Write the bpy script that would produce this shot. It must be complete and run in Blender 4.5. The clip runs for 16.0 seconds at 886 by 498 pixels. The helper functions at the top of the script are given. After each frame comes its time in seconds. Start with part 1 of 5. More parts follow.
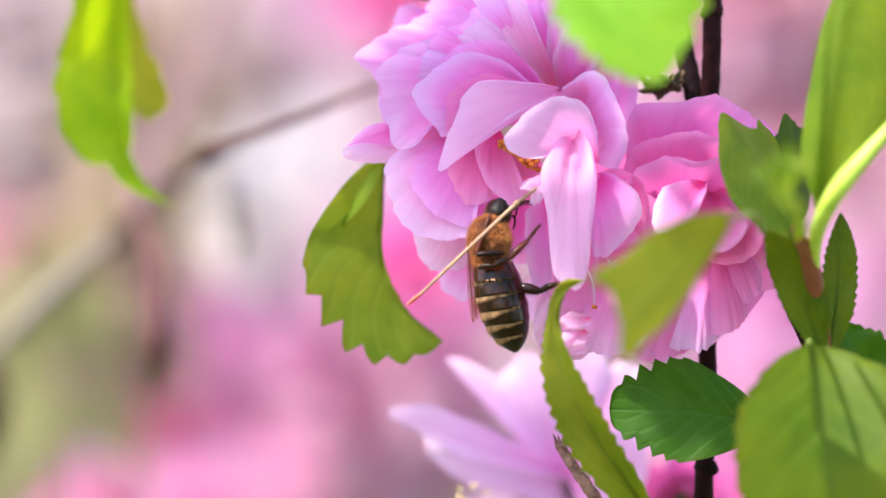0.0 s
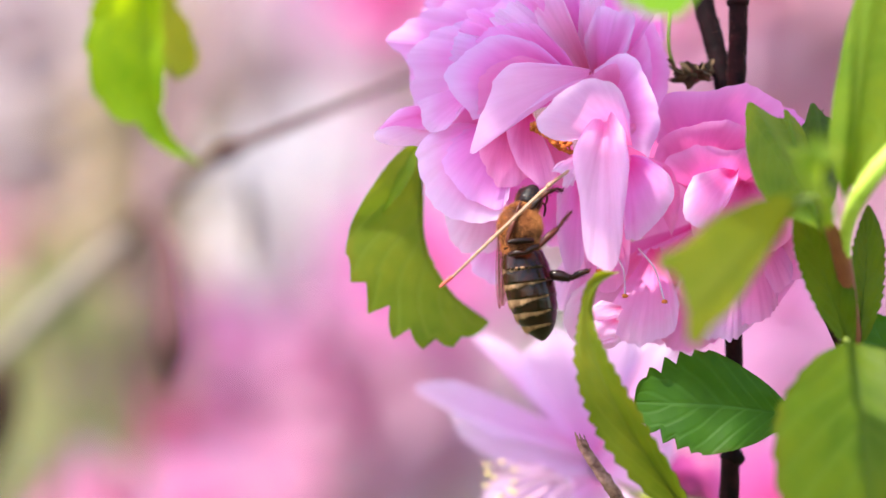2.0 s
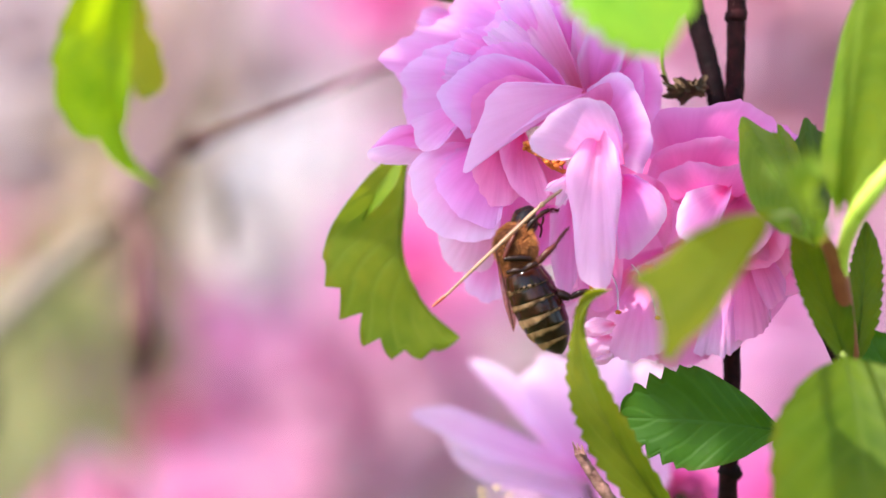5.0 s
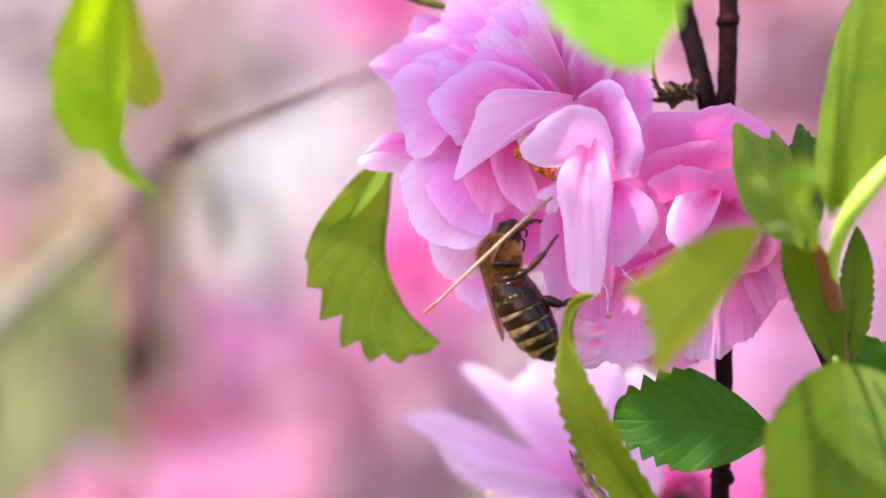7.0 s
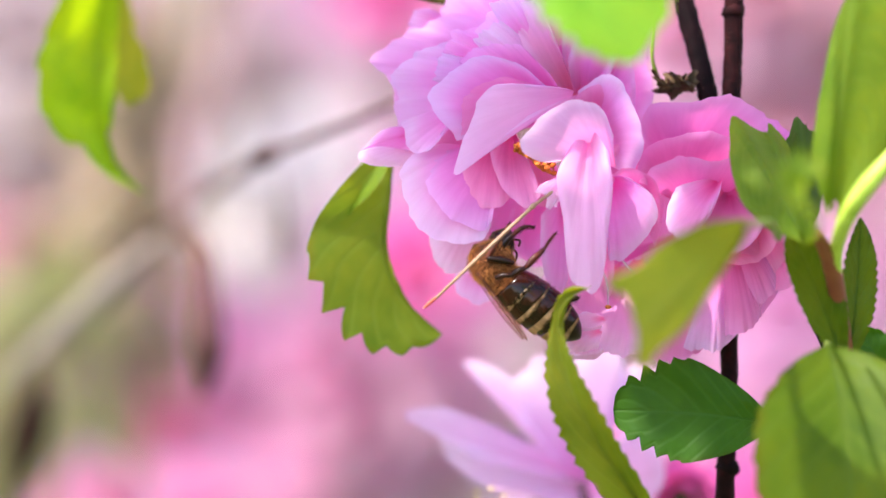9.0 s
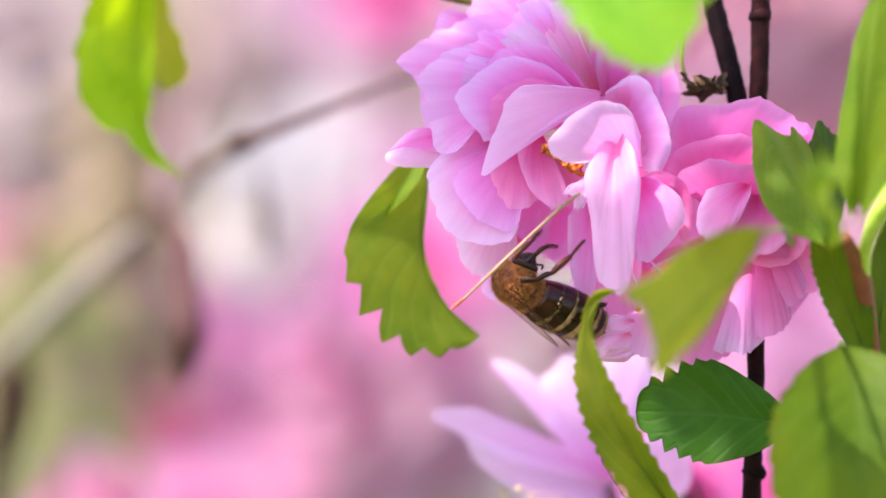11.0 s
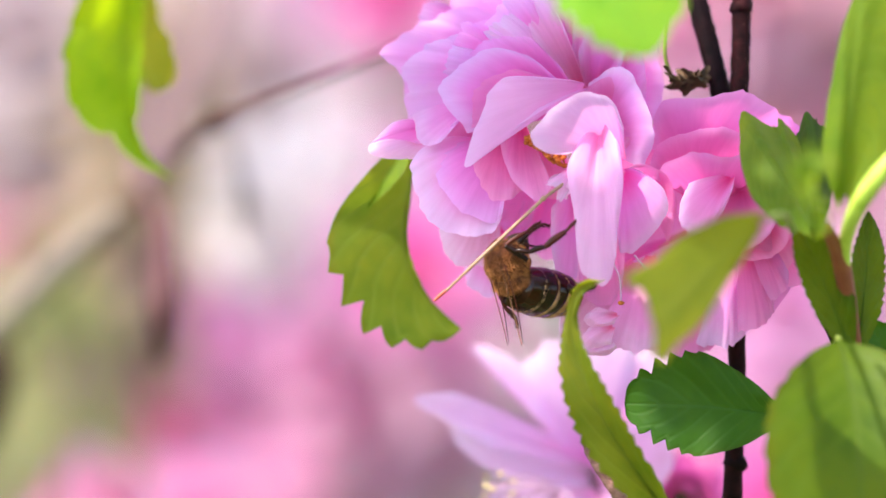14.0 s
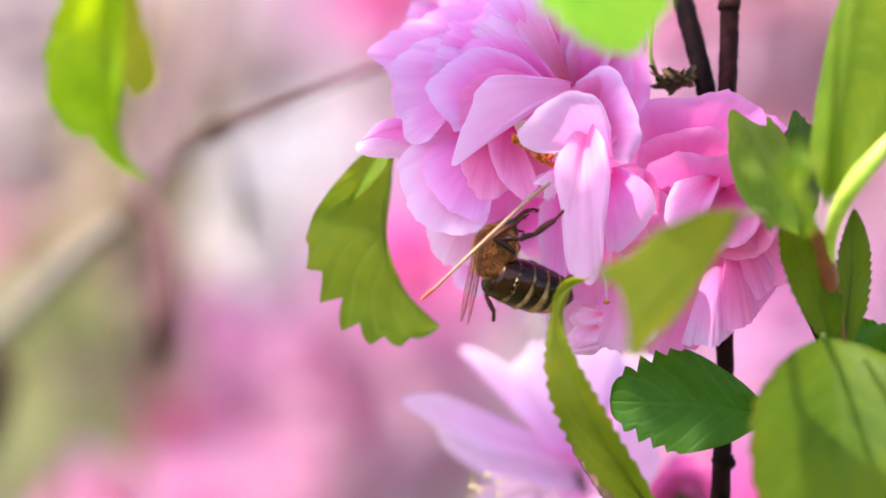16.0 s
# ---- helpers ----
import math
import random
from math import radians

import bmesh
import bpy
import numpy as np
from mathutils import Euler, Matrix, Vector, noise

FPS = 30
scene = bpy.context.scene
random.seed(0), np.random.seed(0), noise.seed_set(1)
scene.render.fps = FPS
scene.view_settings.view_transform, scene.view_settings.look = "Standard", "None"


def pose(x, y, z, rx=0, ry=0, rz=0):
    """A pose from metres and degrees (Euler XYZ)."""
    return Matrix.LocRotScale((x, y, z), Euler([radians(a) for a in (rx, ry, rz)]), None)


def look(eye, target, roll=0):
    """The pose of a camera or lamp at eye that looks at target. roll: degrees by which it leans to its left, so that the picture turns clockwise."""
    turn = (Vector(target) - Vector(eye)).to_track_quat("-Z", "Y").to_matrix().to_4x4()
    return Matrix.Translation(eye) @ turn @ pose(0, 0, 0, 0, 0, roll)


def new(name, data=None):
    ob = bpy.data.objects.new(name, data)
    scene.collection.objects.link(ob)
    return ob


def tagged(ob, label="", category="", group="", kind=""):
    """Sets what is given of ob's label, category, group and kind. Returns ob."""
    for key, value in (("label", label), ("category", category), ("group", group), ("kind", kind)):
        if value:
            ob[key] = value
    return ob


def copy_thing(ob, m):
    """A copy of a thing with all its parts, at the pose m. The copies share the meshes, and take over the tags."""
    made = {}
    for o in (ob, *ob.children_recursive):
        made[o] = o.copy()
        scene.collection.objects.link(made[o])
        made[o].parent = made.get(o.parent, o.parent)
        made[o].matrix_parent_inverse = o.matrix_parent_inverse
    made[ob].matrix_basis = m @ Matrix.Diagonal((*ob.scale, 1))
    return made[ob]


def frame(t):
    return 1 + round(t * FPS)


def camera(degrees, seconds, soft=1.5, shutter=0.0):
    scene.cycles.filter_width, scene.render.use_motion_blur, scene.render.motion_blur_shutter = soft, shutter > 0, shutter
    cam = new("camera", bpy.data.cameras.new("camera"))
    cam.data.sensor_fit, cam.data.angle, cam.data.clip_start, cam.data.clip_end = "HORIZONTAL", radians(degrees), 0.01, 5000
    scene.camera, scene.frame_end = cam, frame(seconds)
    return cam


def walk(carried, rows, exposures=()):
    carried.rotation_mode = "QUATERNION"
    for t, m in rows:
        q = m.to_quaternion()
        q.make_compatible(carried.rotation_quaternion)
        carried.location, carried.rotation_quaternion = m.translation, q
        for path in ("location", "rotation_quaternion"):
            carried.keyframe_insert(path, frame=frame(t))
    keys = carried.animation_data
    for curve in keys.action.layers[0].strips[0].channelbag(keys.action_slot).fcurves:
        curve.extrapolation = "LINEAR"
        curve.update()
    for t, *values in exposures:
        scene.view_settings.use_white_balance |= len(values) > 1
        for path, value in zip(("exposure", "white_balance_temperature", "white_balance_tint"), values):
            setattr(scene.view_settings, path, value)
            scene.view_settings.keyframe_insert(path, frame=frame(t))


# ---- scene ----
UNIT = 5e-5      # the plan's unit: a twentieth of a millimetre
FAR = 0.40       # metres from the lens to the blossom
EYE = 0.95       # height of the lens over the ground

# ---- camera ----
cam = camera(11.19, 16.0)
cam.data.dof.use_dof = True
cam.data.dof.focus_distance = FAR + 0.001
cam.data.dof.aperture_fstop = 14.5
walk(cam, [(0.0, look((0, -FAR, EYE), (0, 0, EYE))), (16.0, look((0, -FAR, EYE), (0, 0, EYE)))])
scene.view_settings.exposure = 2.05
scene.view_settings.use_white_balance = True
scene.view_settings.white_balance_temperature = 6750
scene.view_settings.white_balance_tint = 11

# ---- light ----
SUN_TURN, SUN_HEIGHT = radians(-52), radians(56)   # sun high to the left
world = bpy.data.worlds.new("sky")
scene.world = world
world.use_nodes = True
sky = world.node_tree.nodes.new("ShaderNodeTexSky")
sky.sky_type = "NISHITA"
sky.sun_disc = False
sky.sun_elevation = SUN_HEIGHT
sky.sun_rotation = math.pi - SUN_TURN
world.node_tree.links.new(sky.outputs[0], world.node_tree.nodes["Background"].inputs[0])
world.node_tree.nodes["Background"].inputs[1].default_value = 0.15
sun_data = bpy.data.lights.new("sun", "SUN")
sun_data.energy, sun_data.angle, sun_data.color = 2.9, radians(0.6), (1.0, 0.95, 0.86)
sun = new("sun", sun_data)
sun_way = Vector((math.sin(SUN_TURN) * math.cos(SUN_HEIGHT), -math.cos(SUN_TURN) * math.cos(SUN_HEIGHT), math.sin(SUN_HEIGHT)))
sun.matrix_world = look(sun_way * 5, (0, 0, 0))


# ---- materials ----
def material(name):
    m = bpy.data.materials.new(name)
    m.use_nodes = True
    nt = m.node_tree
    for n in list(nt.nodes):
        nt.nodes.remove(n)
    return m, nt


def node(nt, kind, **values):
    n = nt.nodes.new(kind)
    for key, value in values.items():
        n.inputs[key.replace("_", " ")].default_value = value
    return n


def ramp(nt, source, stops):
    r = nt.nodes.new("ShaderNodeValToRGB")
    el = r.color_ramp.elements
    while len(el) < len(stops):
        el.new(0.5)
    for e, (at, c) in zip(el, stops):
        e.position, e.color = at, (*c, 1)
    nt.links.new(source, r.inputs[0])
    return r.outputs[0]


def blend(nt, fac, a, b, how="MIX"):
    x = nt.nodes.new("ShaderNodeMix")
    x.data_type, x.blend_type = "RGBA", how
    for sock, v in ((x.inputs[0], fac), (x.inputs[6], a), (x.inputs[7], b)):
        if hasattr(v, "is_linked"):
            nt.links.new(v, sock)
        elif isinstance(v, tuple):
            sock.default_value = (*v, 1)
        else:
            sock.default_value = v
    return x.outputs[2]


def noise_of(nt, vector, scale, detail=4.0, rough=0.55):
    n = node(nt, "ShaderNodeTexNoise", Scale=scale, Detail=detail, Roughness=rough)
    if vector is not None:
        nt.links.new(vector, n.inputs["Vector"])
    return n.outputs[0]


def stretched(nt, source, sx, sy, sz):
    m = nt.nodes.new("ShaderNodeMapping")
    m.inputs["Scale"].default_value = (sx, sy, sz)
    nt.links.new(source, m.inputs[0])
    return m.outputs[0]


def vary(nt, colour, hue=0.02, value=0.2):
    """Shifts a colour a little from object to object."""
    info = nt.nodes.new("ShaderNodeObjectInfo")
    hsv = nt.nodes.new("ShaderNodeHueSaturation")
    for sock, low, high in ((0, 0.5 - hue, 0.5 + hue), (2, 1 - value, 1 + value * 0.4)):
        mr = nt.nodes.new("ShaderNodeMapRange")
        mr.inputs[3].default_value, mr.inputs[4].default_value = low, high
        nt.links.new(info.outputs["Random"], mr.inputs[0])
        nt.links.new(mr.outputs[0], hsv.inputs[sock])
    nt.links.new(colour, hsv.inputs["Color"])
    return hsv.outputs[0]


def sheet_surface(nt, colour, through_colour, share, rough, bump=None, strength=0.3, gloss=0.4):
    """A thin leaf or petal: a soft face that lets light through."""
    p = node(nt, "ShaderNodeBsdfPrincipled", Roughness=rough)
    p.inputs["Specular IOR Level"].default_value = gloss
    tr = node(nt, "ShaderNodeBsdfTranslucent")
    mix = node(nt, "ShaderNodeMixShader", Fac=share)
    out = nt.nodes.new("ShaderNodeOutputMaterial")
    nt.links.new(colour, p.inputs["Base Color"])
    nt.links.new(through_colour, tr.inputs[0])
    if bump is not None:
        b = node(nt, "ShaderNodeBump", Strength=strength, Distance=0.0002)
        nt.links.new(bump, b.inputs["Height"])
        nt.links.new(b.outputs[0], p.inputs["Normal"])
        nt.links.new(b.outputs[0], tr.inputs["Normal"])
    nt.links.new(p.outputs[0], mix.inputs[1])
    nt.links.new(tr.outputs[0], mix.inputs[2])
    nt.links.new(mix.outputs[0], out.inputs[0])


def petal_material(name, pale, mid, deep, share=0.62, glow=(1.0, 0.58, 0.84)):
    m, nt = material(name)
    tc = nt.nodes.new("ShaderNodeTexCoord")
    sep = nt.nodes.new("ShaderNodeSeparateXYZ")
    nt.links.new(tc.outputs["UV"], sep.inputs[0])
    veins = noise_of(nt, stretched(nt, tc.outputs["UV"], 26, 1.6, 1), 1.0, 5, 0.6)
    cloud = noise_of(nt, tc.outputs["Object"], 160, 3)
    off = nt.nodes.new("ShaderNodeMath")
    off.operation = "SUBTRACT"
    nt.links.new(sep.outputs[0], off.inputs[0])
    off.inputs[1].default_value = 0.5
    sq = nt.nodes.new("ShaderNodeMath")
    sq.operation = "POWER"
    ab = nt.nodes.new("ShaderNodeMath")
    ab.operation = "ABSOLUTE"
    nt.links.new(off.outputs[0], ab.inputs[0])
    nt.links.new(ab.outputs[0], sq.inputs[0])
    sq.inputs[1].default_value = 2.0
    reach = nt.nodes.new("ShaderNodeMath")
    reach.operation = "MULTIPLY_ADD"
    nt.links.new(sq.outputs[0], reach.inputs[0])
    reach.inputs[1].default_value = 1.3
    nt.links.new(sep.outputs[1], reach.inputs[2])
    # deeper towards the claw; the saturated pink also paints light bounced between petals
    lengthwise = ramp(nt, reach.outputs[0], [(0.08, deep), (0.46, mid), (0.80, blend_of(mid, pale, 0.42)), (1.0, pale)])
    tone = ramp(nt, cloud, [(0.3, (0.93, 0.86, 0.92)), (0.7, (1, 1, 1))])
    c = blend(nt, 1.0, lengthwise, tone, "MULTIPLY")
    streak = ramp(nt, veins, [(0.38, (0.9, 0.78, 0.86)), (0.6, (1, 1, 1))])
    c = blend(nt, 0.42, c, streak, "MULTIPLY")
    c = vary(nt, c, 0.012, 0.10)
    t = blend(nt, 0.75, c, glow, "MULTIPLY")
    crinkle = noise_of(nt, stretched(nt, tc.outputs["Object"], 1, 1, 0.6), 520, 4, 0.6)
    sheet_surface(nt, c, t, share, 0.48, blend(nt, 0.55, veins, crinkle), 0.32, 0.3)
    return m


def blend_of(a, b, f):
    return tuple(x + (y - x) * f for x, y in zip(a, b))


def leaf_material(name, face, glow, share=0.5, rough=0.52):
    m, nt = material(name)
    tc = nt.nodes.new("ShaderNodeTexCoord")
    sep = nt.nodes.new("ShaderNodeSeparateXYZ")
    nt.links.new(tc.outputs["UV"], sep.inputs[0])
    # side veins run up and outwards from the midrib
    off = nt.nodes.new("ShaderNodeMath")
    off.operation = "SUBTRACT"
    nt.links.new(sep.outputs[0], off.inputs[0])
    off.inputs[1].default_value = 0.5
    away = nt.nodes.new("ShaderNodeMath")
    away.operation = "ABSOLUTE"
    nt.links.new(off.outputs[0], away.inputs[0])
    slope = nt.nodes.new("ShaderNodeMath")
    slope.operation = "MULTIPLY_ADD"
    nt.links.new(away.outputs[0], slope.inputs[0])
    slope.inputs[1].default_value = -0.55
    nt.links.new(sep.outputs[1], slope.inputs[2])
    comb = nt.nodes.new("ShaderNodeCombineXYZ")
    nt.links.new(slope.outputs[0], comb.inputs[0])
    wave = node(nt, "ShaderNodeTexWave", Scale=2.6, Distortion=0.6, Detail=2.0)
    nt.links.new(comb.outputs[0], wave.inputs[0])
    vein = ramp(nt, wave.outputs[1], [(0.0, (0.45, 0.45, 0.45)), (0.2, (0.85, 0.85, 0.85)), (0.45, (1, 1, 1))])
    rib = ramp(nt, away.outputs[0], [(0.0, (0, 0, 0)), (0.035, (1, 1, 1))])
    relief = blend(nt, 1.0, vein, rib, "MULTIPLY")
    fine = noise_of(nt, tc.outputs["Object"], 900, 4)
    broad = noise_of(nt, tc.outputs["Object"], 130, 3)
    tone = ramp(nt, broad, [(0.28, (0.58, 0.72, 0.6)), (0.5, (0.95, 0.97, 0.9)), (0.72, (1.35, 1.15, 1.0))])
    c = blend(nt, 1.0, blend(nt, 0.25, (face[0], face[1], face[2]), ramp(nt, fine, [(0.35, (0.5, 0.6, 0.4)), (0.65, (1.3, 1.2, 1.2))]), "MULTIPLY"), tone, "MULTIPLY")
    edge = ramp(nt, away.outputs[0], [(0.44, (1, 1, 1)), (0.5, (1.3, 0.7, 0.8))])
    c = blend(nt, 1.0, c, edge, "MULTIPLY")
    pale_vein = blend(nt, relief, tuple(min(1, x * 1.12 + 0.006) for x in face), c)
    t = blend(nt, 1.0, glow, tone, "MULTIPLY")
    t = blend(nt, relief, tuple(x * 0.88 for x in glow), t)
    grain = blend(nt, 0.3, relief, fine)
    sheet_surface(nt, pale_vein, t, share, rough, grain, 0.4, 0.17)
    return m


def plain_material(name, low, high, scale, rough=0.6, gloss=0.3, bump=0.4, stretch=(1, 1, 1), metal=0.0):
    m, nt = material(name)
    tc = nt.nodes.new("ShaderNodeTexCoord")
    n = noise_of(nt, stretched(nt, tc.outputs["Object"], *stretch), scale, 6, 0.65)
    c = ramp(nt, n, [(0.33, low), (0.68, high)])
    p = node(nt, "ShaderNodeBsdfPrincipled", Roughness=rough, Metallic=metal)
    p.inputs["Specular IOR Level"].default_value = gloss
    b = node(nt, "ShaderNodeBump", Strength=bump, Distance=0.0002)
    out = nt.nodes.new("ShaderNodeOutputMaterial")
    nt.links.new(c, p.inputs["Base Color"])
    nt.links.new(n, b.inputs["Height"])
    nt.links.new(b.outputs[0], p.inputs["Normal"])
    nt.links.new(p.outputs[0], out.inputs[0])
    return m


PETAL = petal_material("petal_pink", (0.92, 0.53, 0.90), (0.92, 0.25, 0.71), (0.90, 0.08, 0.38))
PETAL_DEEP = petal_material("petal_deep_pink", (0.90, 0.40, 0.70), (0.87, 0.22, 0.54), (0.80, 0.08, 0.30))
PETAL_ROSE = petal_material("petal_rose", (0.88, 0.40, 0.74), (0.86, 0.21, 0.54), (0.82, 0.08, 0.32))
PETAL_PALE = petal_material("petal_pale", (0.90, 0.66, 0.95), (0.92, 0.34, 0.78), (0.90, 0.11, 0.44))
PETAL_WARM = petal_material("petal_warm_base", (0.90, 0.66, 0.96), (0.92, 0.27, 0.72), (0.92, 0.07, 0.34))
PETAL_MAUVE = petal_material("petal_mauve", (0.78, 0.50, 0.72), (0.74, 0.42, 0.65), (0.64, 0.30, 0.54), 0.6, (1.0, 0.72, 0.9))
PETAL_PLUM = petal_material("petal_plum", (0.82, 0.48, 0.68), (0.78, 0.38, 0.60), (0.64, 0.24, 0.46), 0.55)
PETAL_MAGENTA = petal_material("petal_magenta", (0.84, 0.20, 0.52), (0.80, 0.14, 0.44), (0.66, 0.06, 0.28))
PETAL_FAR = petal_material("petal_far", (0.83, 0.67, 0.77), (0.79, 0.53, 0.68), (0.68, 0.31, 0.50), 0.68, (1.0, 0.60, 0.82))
PETAL_DUSK = petal_material("petal_dusk", (0.70, 0.42, 0.50), (0.64, 0.31, 0.40), (0.46, 0.15, 0.24), 0.5)
PETAL_BRIGHT = petal_material("petal_bright", (0.91, 0.64, 0.80), (0.90, 0.52, 0.71), (0.86, 0.32, 0.52))
PETAL_CREAM = petal_material("petal_cream", (0.82, 0.82, 0.79), (0.80, 0.79, 0.76), (0.76, 0.70, 0.68), 0.6, (1.0, 0.98, 0.97))
# paler copy of the pink: sun on some petals is put into this colour
PETAL_PALE_SUN = petal_material("petal_pale_sun", (0.92, 0.75, 0.93), (0.92, 0.54, 0.82), (0.91, 0.24, 0.50), 0.66, (1.0, 0.62, 0.85))
PETAL_SOFT = petal_material("petal_soft", (0.91, 0.70, 0.95), (0.92, 0.56, 0.87), (0.92, 0.42, 0.76), 0.66, (1.0, 0.62, 0.85))
PETAL_LILAC = petal_material("petal_lilac", (0.90, 0.72, 0.93), (0.89, 0.60, 0.89), (0.87, 0.40, 0.74), 0.66, (1.0, 0.68, 0.92))
LEAF = leaf_material("leaf_green", (0.10, 0.17, 0.010), (0.30, 0.40, 0.010))
LEAF_OLIVE = leaf_material("leaf_olive", (0.17, 0.185, 0.016), (0.40, 0.42, 0.016))
LEAF_FRESH = leaf_material("leaf_fresh", (0.068, 0.115, 0.003), (0.17, 0.25, 0.004), 0.48)
LEAF_MOSS = leaf_material("leaf_moss", (0.105, 0.135, 0.010), (0.28, 0.32, 0.010))
LEAF_DEEP = leaf_material("leaf_deep", (0.042, 0.080, 0.004), (0.09, 0.15, 0.004), 0.4, 0.6)
LEAF_SOFT = leaf_material("leaf_soft", (0.115, 0.165, 0.018), (0.29, 0.36, 0.018))
LEAF_MID = leaf_material("leaf_mid_green", (0.055, 0.105, 0.006), (0.15, 0.22, 0.006), 0.45)
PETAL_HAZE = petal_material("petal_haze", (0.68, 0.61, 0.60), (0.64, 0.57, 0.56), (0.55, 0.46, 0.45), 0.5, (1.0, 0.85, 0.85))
# darkened green: the shade on the toothed leaf is part of this colour
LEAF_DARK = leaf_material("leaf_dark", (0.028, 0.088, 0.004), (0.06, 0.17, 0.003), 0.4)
LEAF_BRIGHT = leaf_material("leaf_bright", (0.15, 0.26, 0.006), (0.46, 0.66, 0.006))
LEAF_LIME = leaf_material("leaf_lime", (0.17, 0.36, 0.03), (0.42, 0.80, 0.06), 0.6, 0.4)
LEAF_TAN = leaf_material("leaf_tan", (0.27, 0.20, 0.14), (0.32, 0.23, 0.14), 0.3)
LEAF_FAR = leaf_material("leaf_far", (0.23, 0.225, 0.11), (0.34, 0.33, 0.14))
BARK = plain_material("bark_dark", (0.004, 0.0015, 0.002), (0.026, 0.005, 0.006), 900, 0.7, 0.06, 1.0)
BARK_BLACK = plain_material("bark_black", (0.003, 0.0015, 0.002), (0.012, 0.004, 0.005), 600, 0.7, 0.06, 0.8)
BARK_GREY = plain_material("bark_grey", (0.09, 0.034, 0.03), (0.32, 0.165, 0.14), 1400, 0.8, 0.2, 1.0)
BARK_PALE = plain_material("bark_pale", (0.20, 0.15, 0.13), (0.36, 0.29, 0.26), 300, 0.8, 0.2, 0.6)
BARK_FAR = plain_material("bark_far", (0.10, 0.055, 0.06), (0.28, 0.17, 0.18), 300, 0.8, 0.2, 0.6)
BARK_HAZE = plain_material("bark_lilac_grey", (0.22, 0.14, 0.18), (0.36, 0.25, 0.31), 300, 0.8, 0.2, 0.6)
BARK_RUST = plain_material("bark_rust", (0.03, 0.012, 0.014), (0.12, 0.045, 0.045), 300, 0.8, 0.2, 0.6)
BARK_STRAW = plain_material("bark_straw", (0.18, 0.14, 0.13), (0.27, 0.21, 0.195), 300, 0.8, 0.2, 0.6)
PETIOLE = plain_material("petiole_red", (0.15, 0.030, 0.020), (0.23, 0.070, 0.030), 300, 0.5, 0.3, 0.3)
STALK_LIME = plain_material("stalk_lime", (0.26, 0.36, 0.03), (0.46, 0.56, 0.09), 300, 0.4, 0.4, 0.3)
STALK = plain_material("stalk_green", (0.12, 0.18, 0.02), (0.24, 0.28, 0.03), 400, 0.5, 0.4, 0.3)
SEPAL_GREEN = plain_material("sepal_green", (0.05, 0.045, 0.01), (0.14, 0.13, 0.02), 900, 0.6, 0.2, 0.5)
SEPAL = plain_material("sepal_brown", (0.03, 0.02, 0.012), (0.14, 0.08, 0.04), 900, 0.7, 0.2, 0.8)
FILAMENT = plain_material("filament_cream", (0.26, 0.13, 0.08), (0.38, 0.22, 0.13), 500, 0.5, 0.35, 0.3)
FILAMENT_TIP = plain_material("filament_red", (0.42, 0.06, 0.04), (0.56, 0.15, 0.08), 900, 0.5, 0.35, 0.3)
STAMEN = plain_material("stamen_white", (0.44, 0.22, 0.35), (0.62, 0.38, 0.52), 700, 0.5, 0.3, 0.3)
ANTHER = plain_material("anther_orange", (0.30, 0.055, 0.012), (0.62, 0.17, 0.03), 2500, 0.75, 0.2, 0.8)
ANTHER_PALE = plain_material("anther_pale", (0.50, 0.36, 0.14), (0.70, 0.55, 0.26), 2500, 0.75, 0.2, 0.8)
CHITIN = plain_material("chitin_dark", (0.003, 0.001, 0.0008), (0.020, 0.004, 0.002), 700, 0.30, 0.2, 0.3)
PLATE = plain_material("plate_amber", (0.002, 0.001, 0.0008), (0.038, 0.007, 0.0025), 330, 0.18, 0.22, 0.2, (1, 1, 0.7))
CHITIN_RED = plain_material("chitin_brown", (0.016, 0.003, 0.0025), (0.12, 0.020, 0.010), 900, 0.38, 0.2, 0.3)
THORAX = plain_material("thorax_brown", (0.02, 0.007, 0.004), (0.15, 0.045, 0.016), 1500, 0.7, 0.1, 0.7)
BAND = plain_material("hair_band_tan", (0.24, 0.10, 0.045), (0.78, 0.46, 0.27), 1500, 0.8, 0.15, 1.0, (1, 1, 0.3))
FUZZ = plain_material("hair_gold", (0.22, 0.055, 0.016), (0.90, 0.37, 0.12), 420, 0.7, 0.2, 0.0)
EYE_BLACK = plain_material("eye_black", (0.006, 0.004, 0.004), (0.016, 0.009, 0.008), 4000, 0.5, 0.3, 0.4)


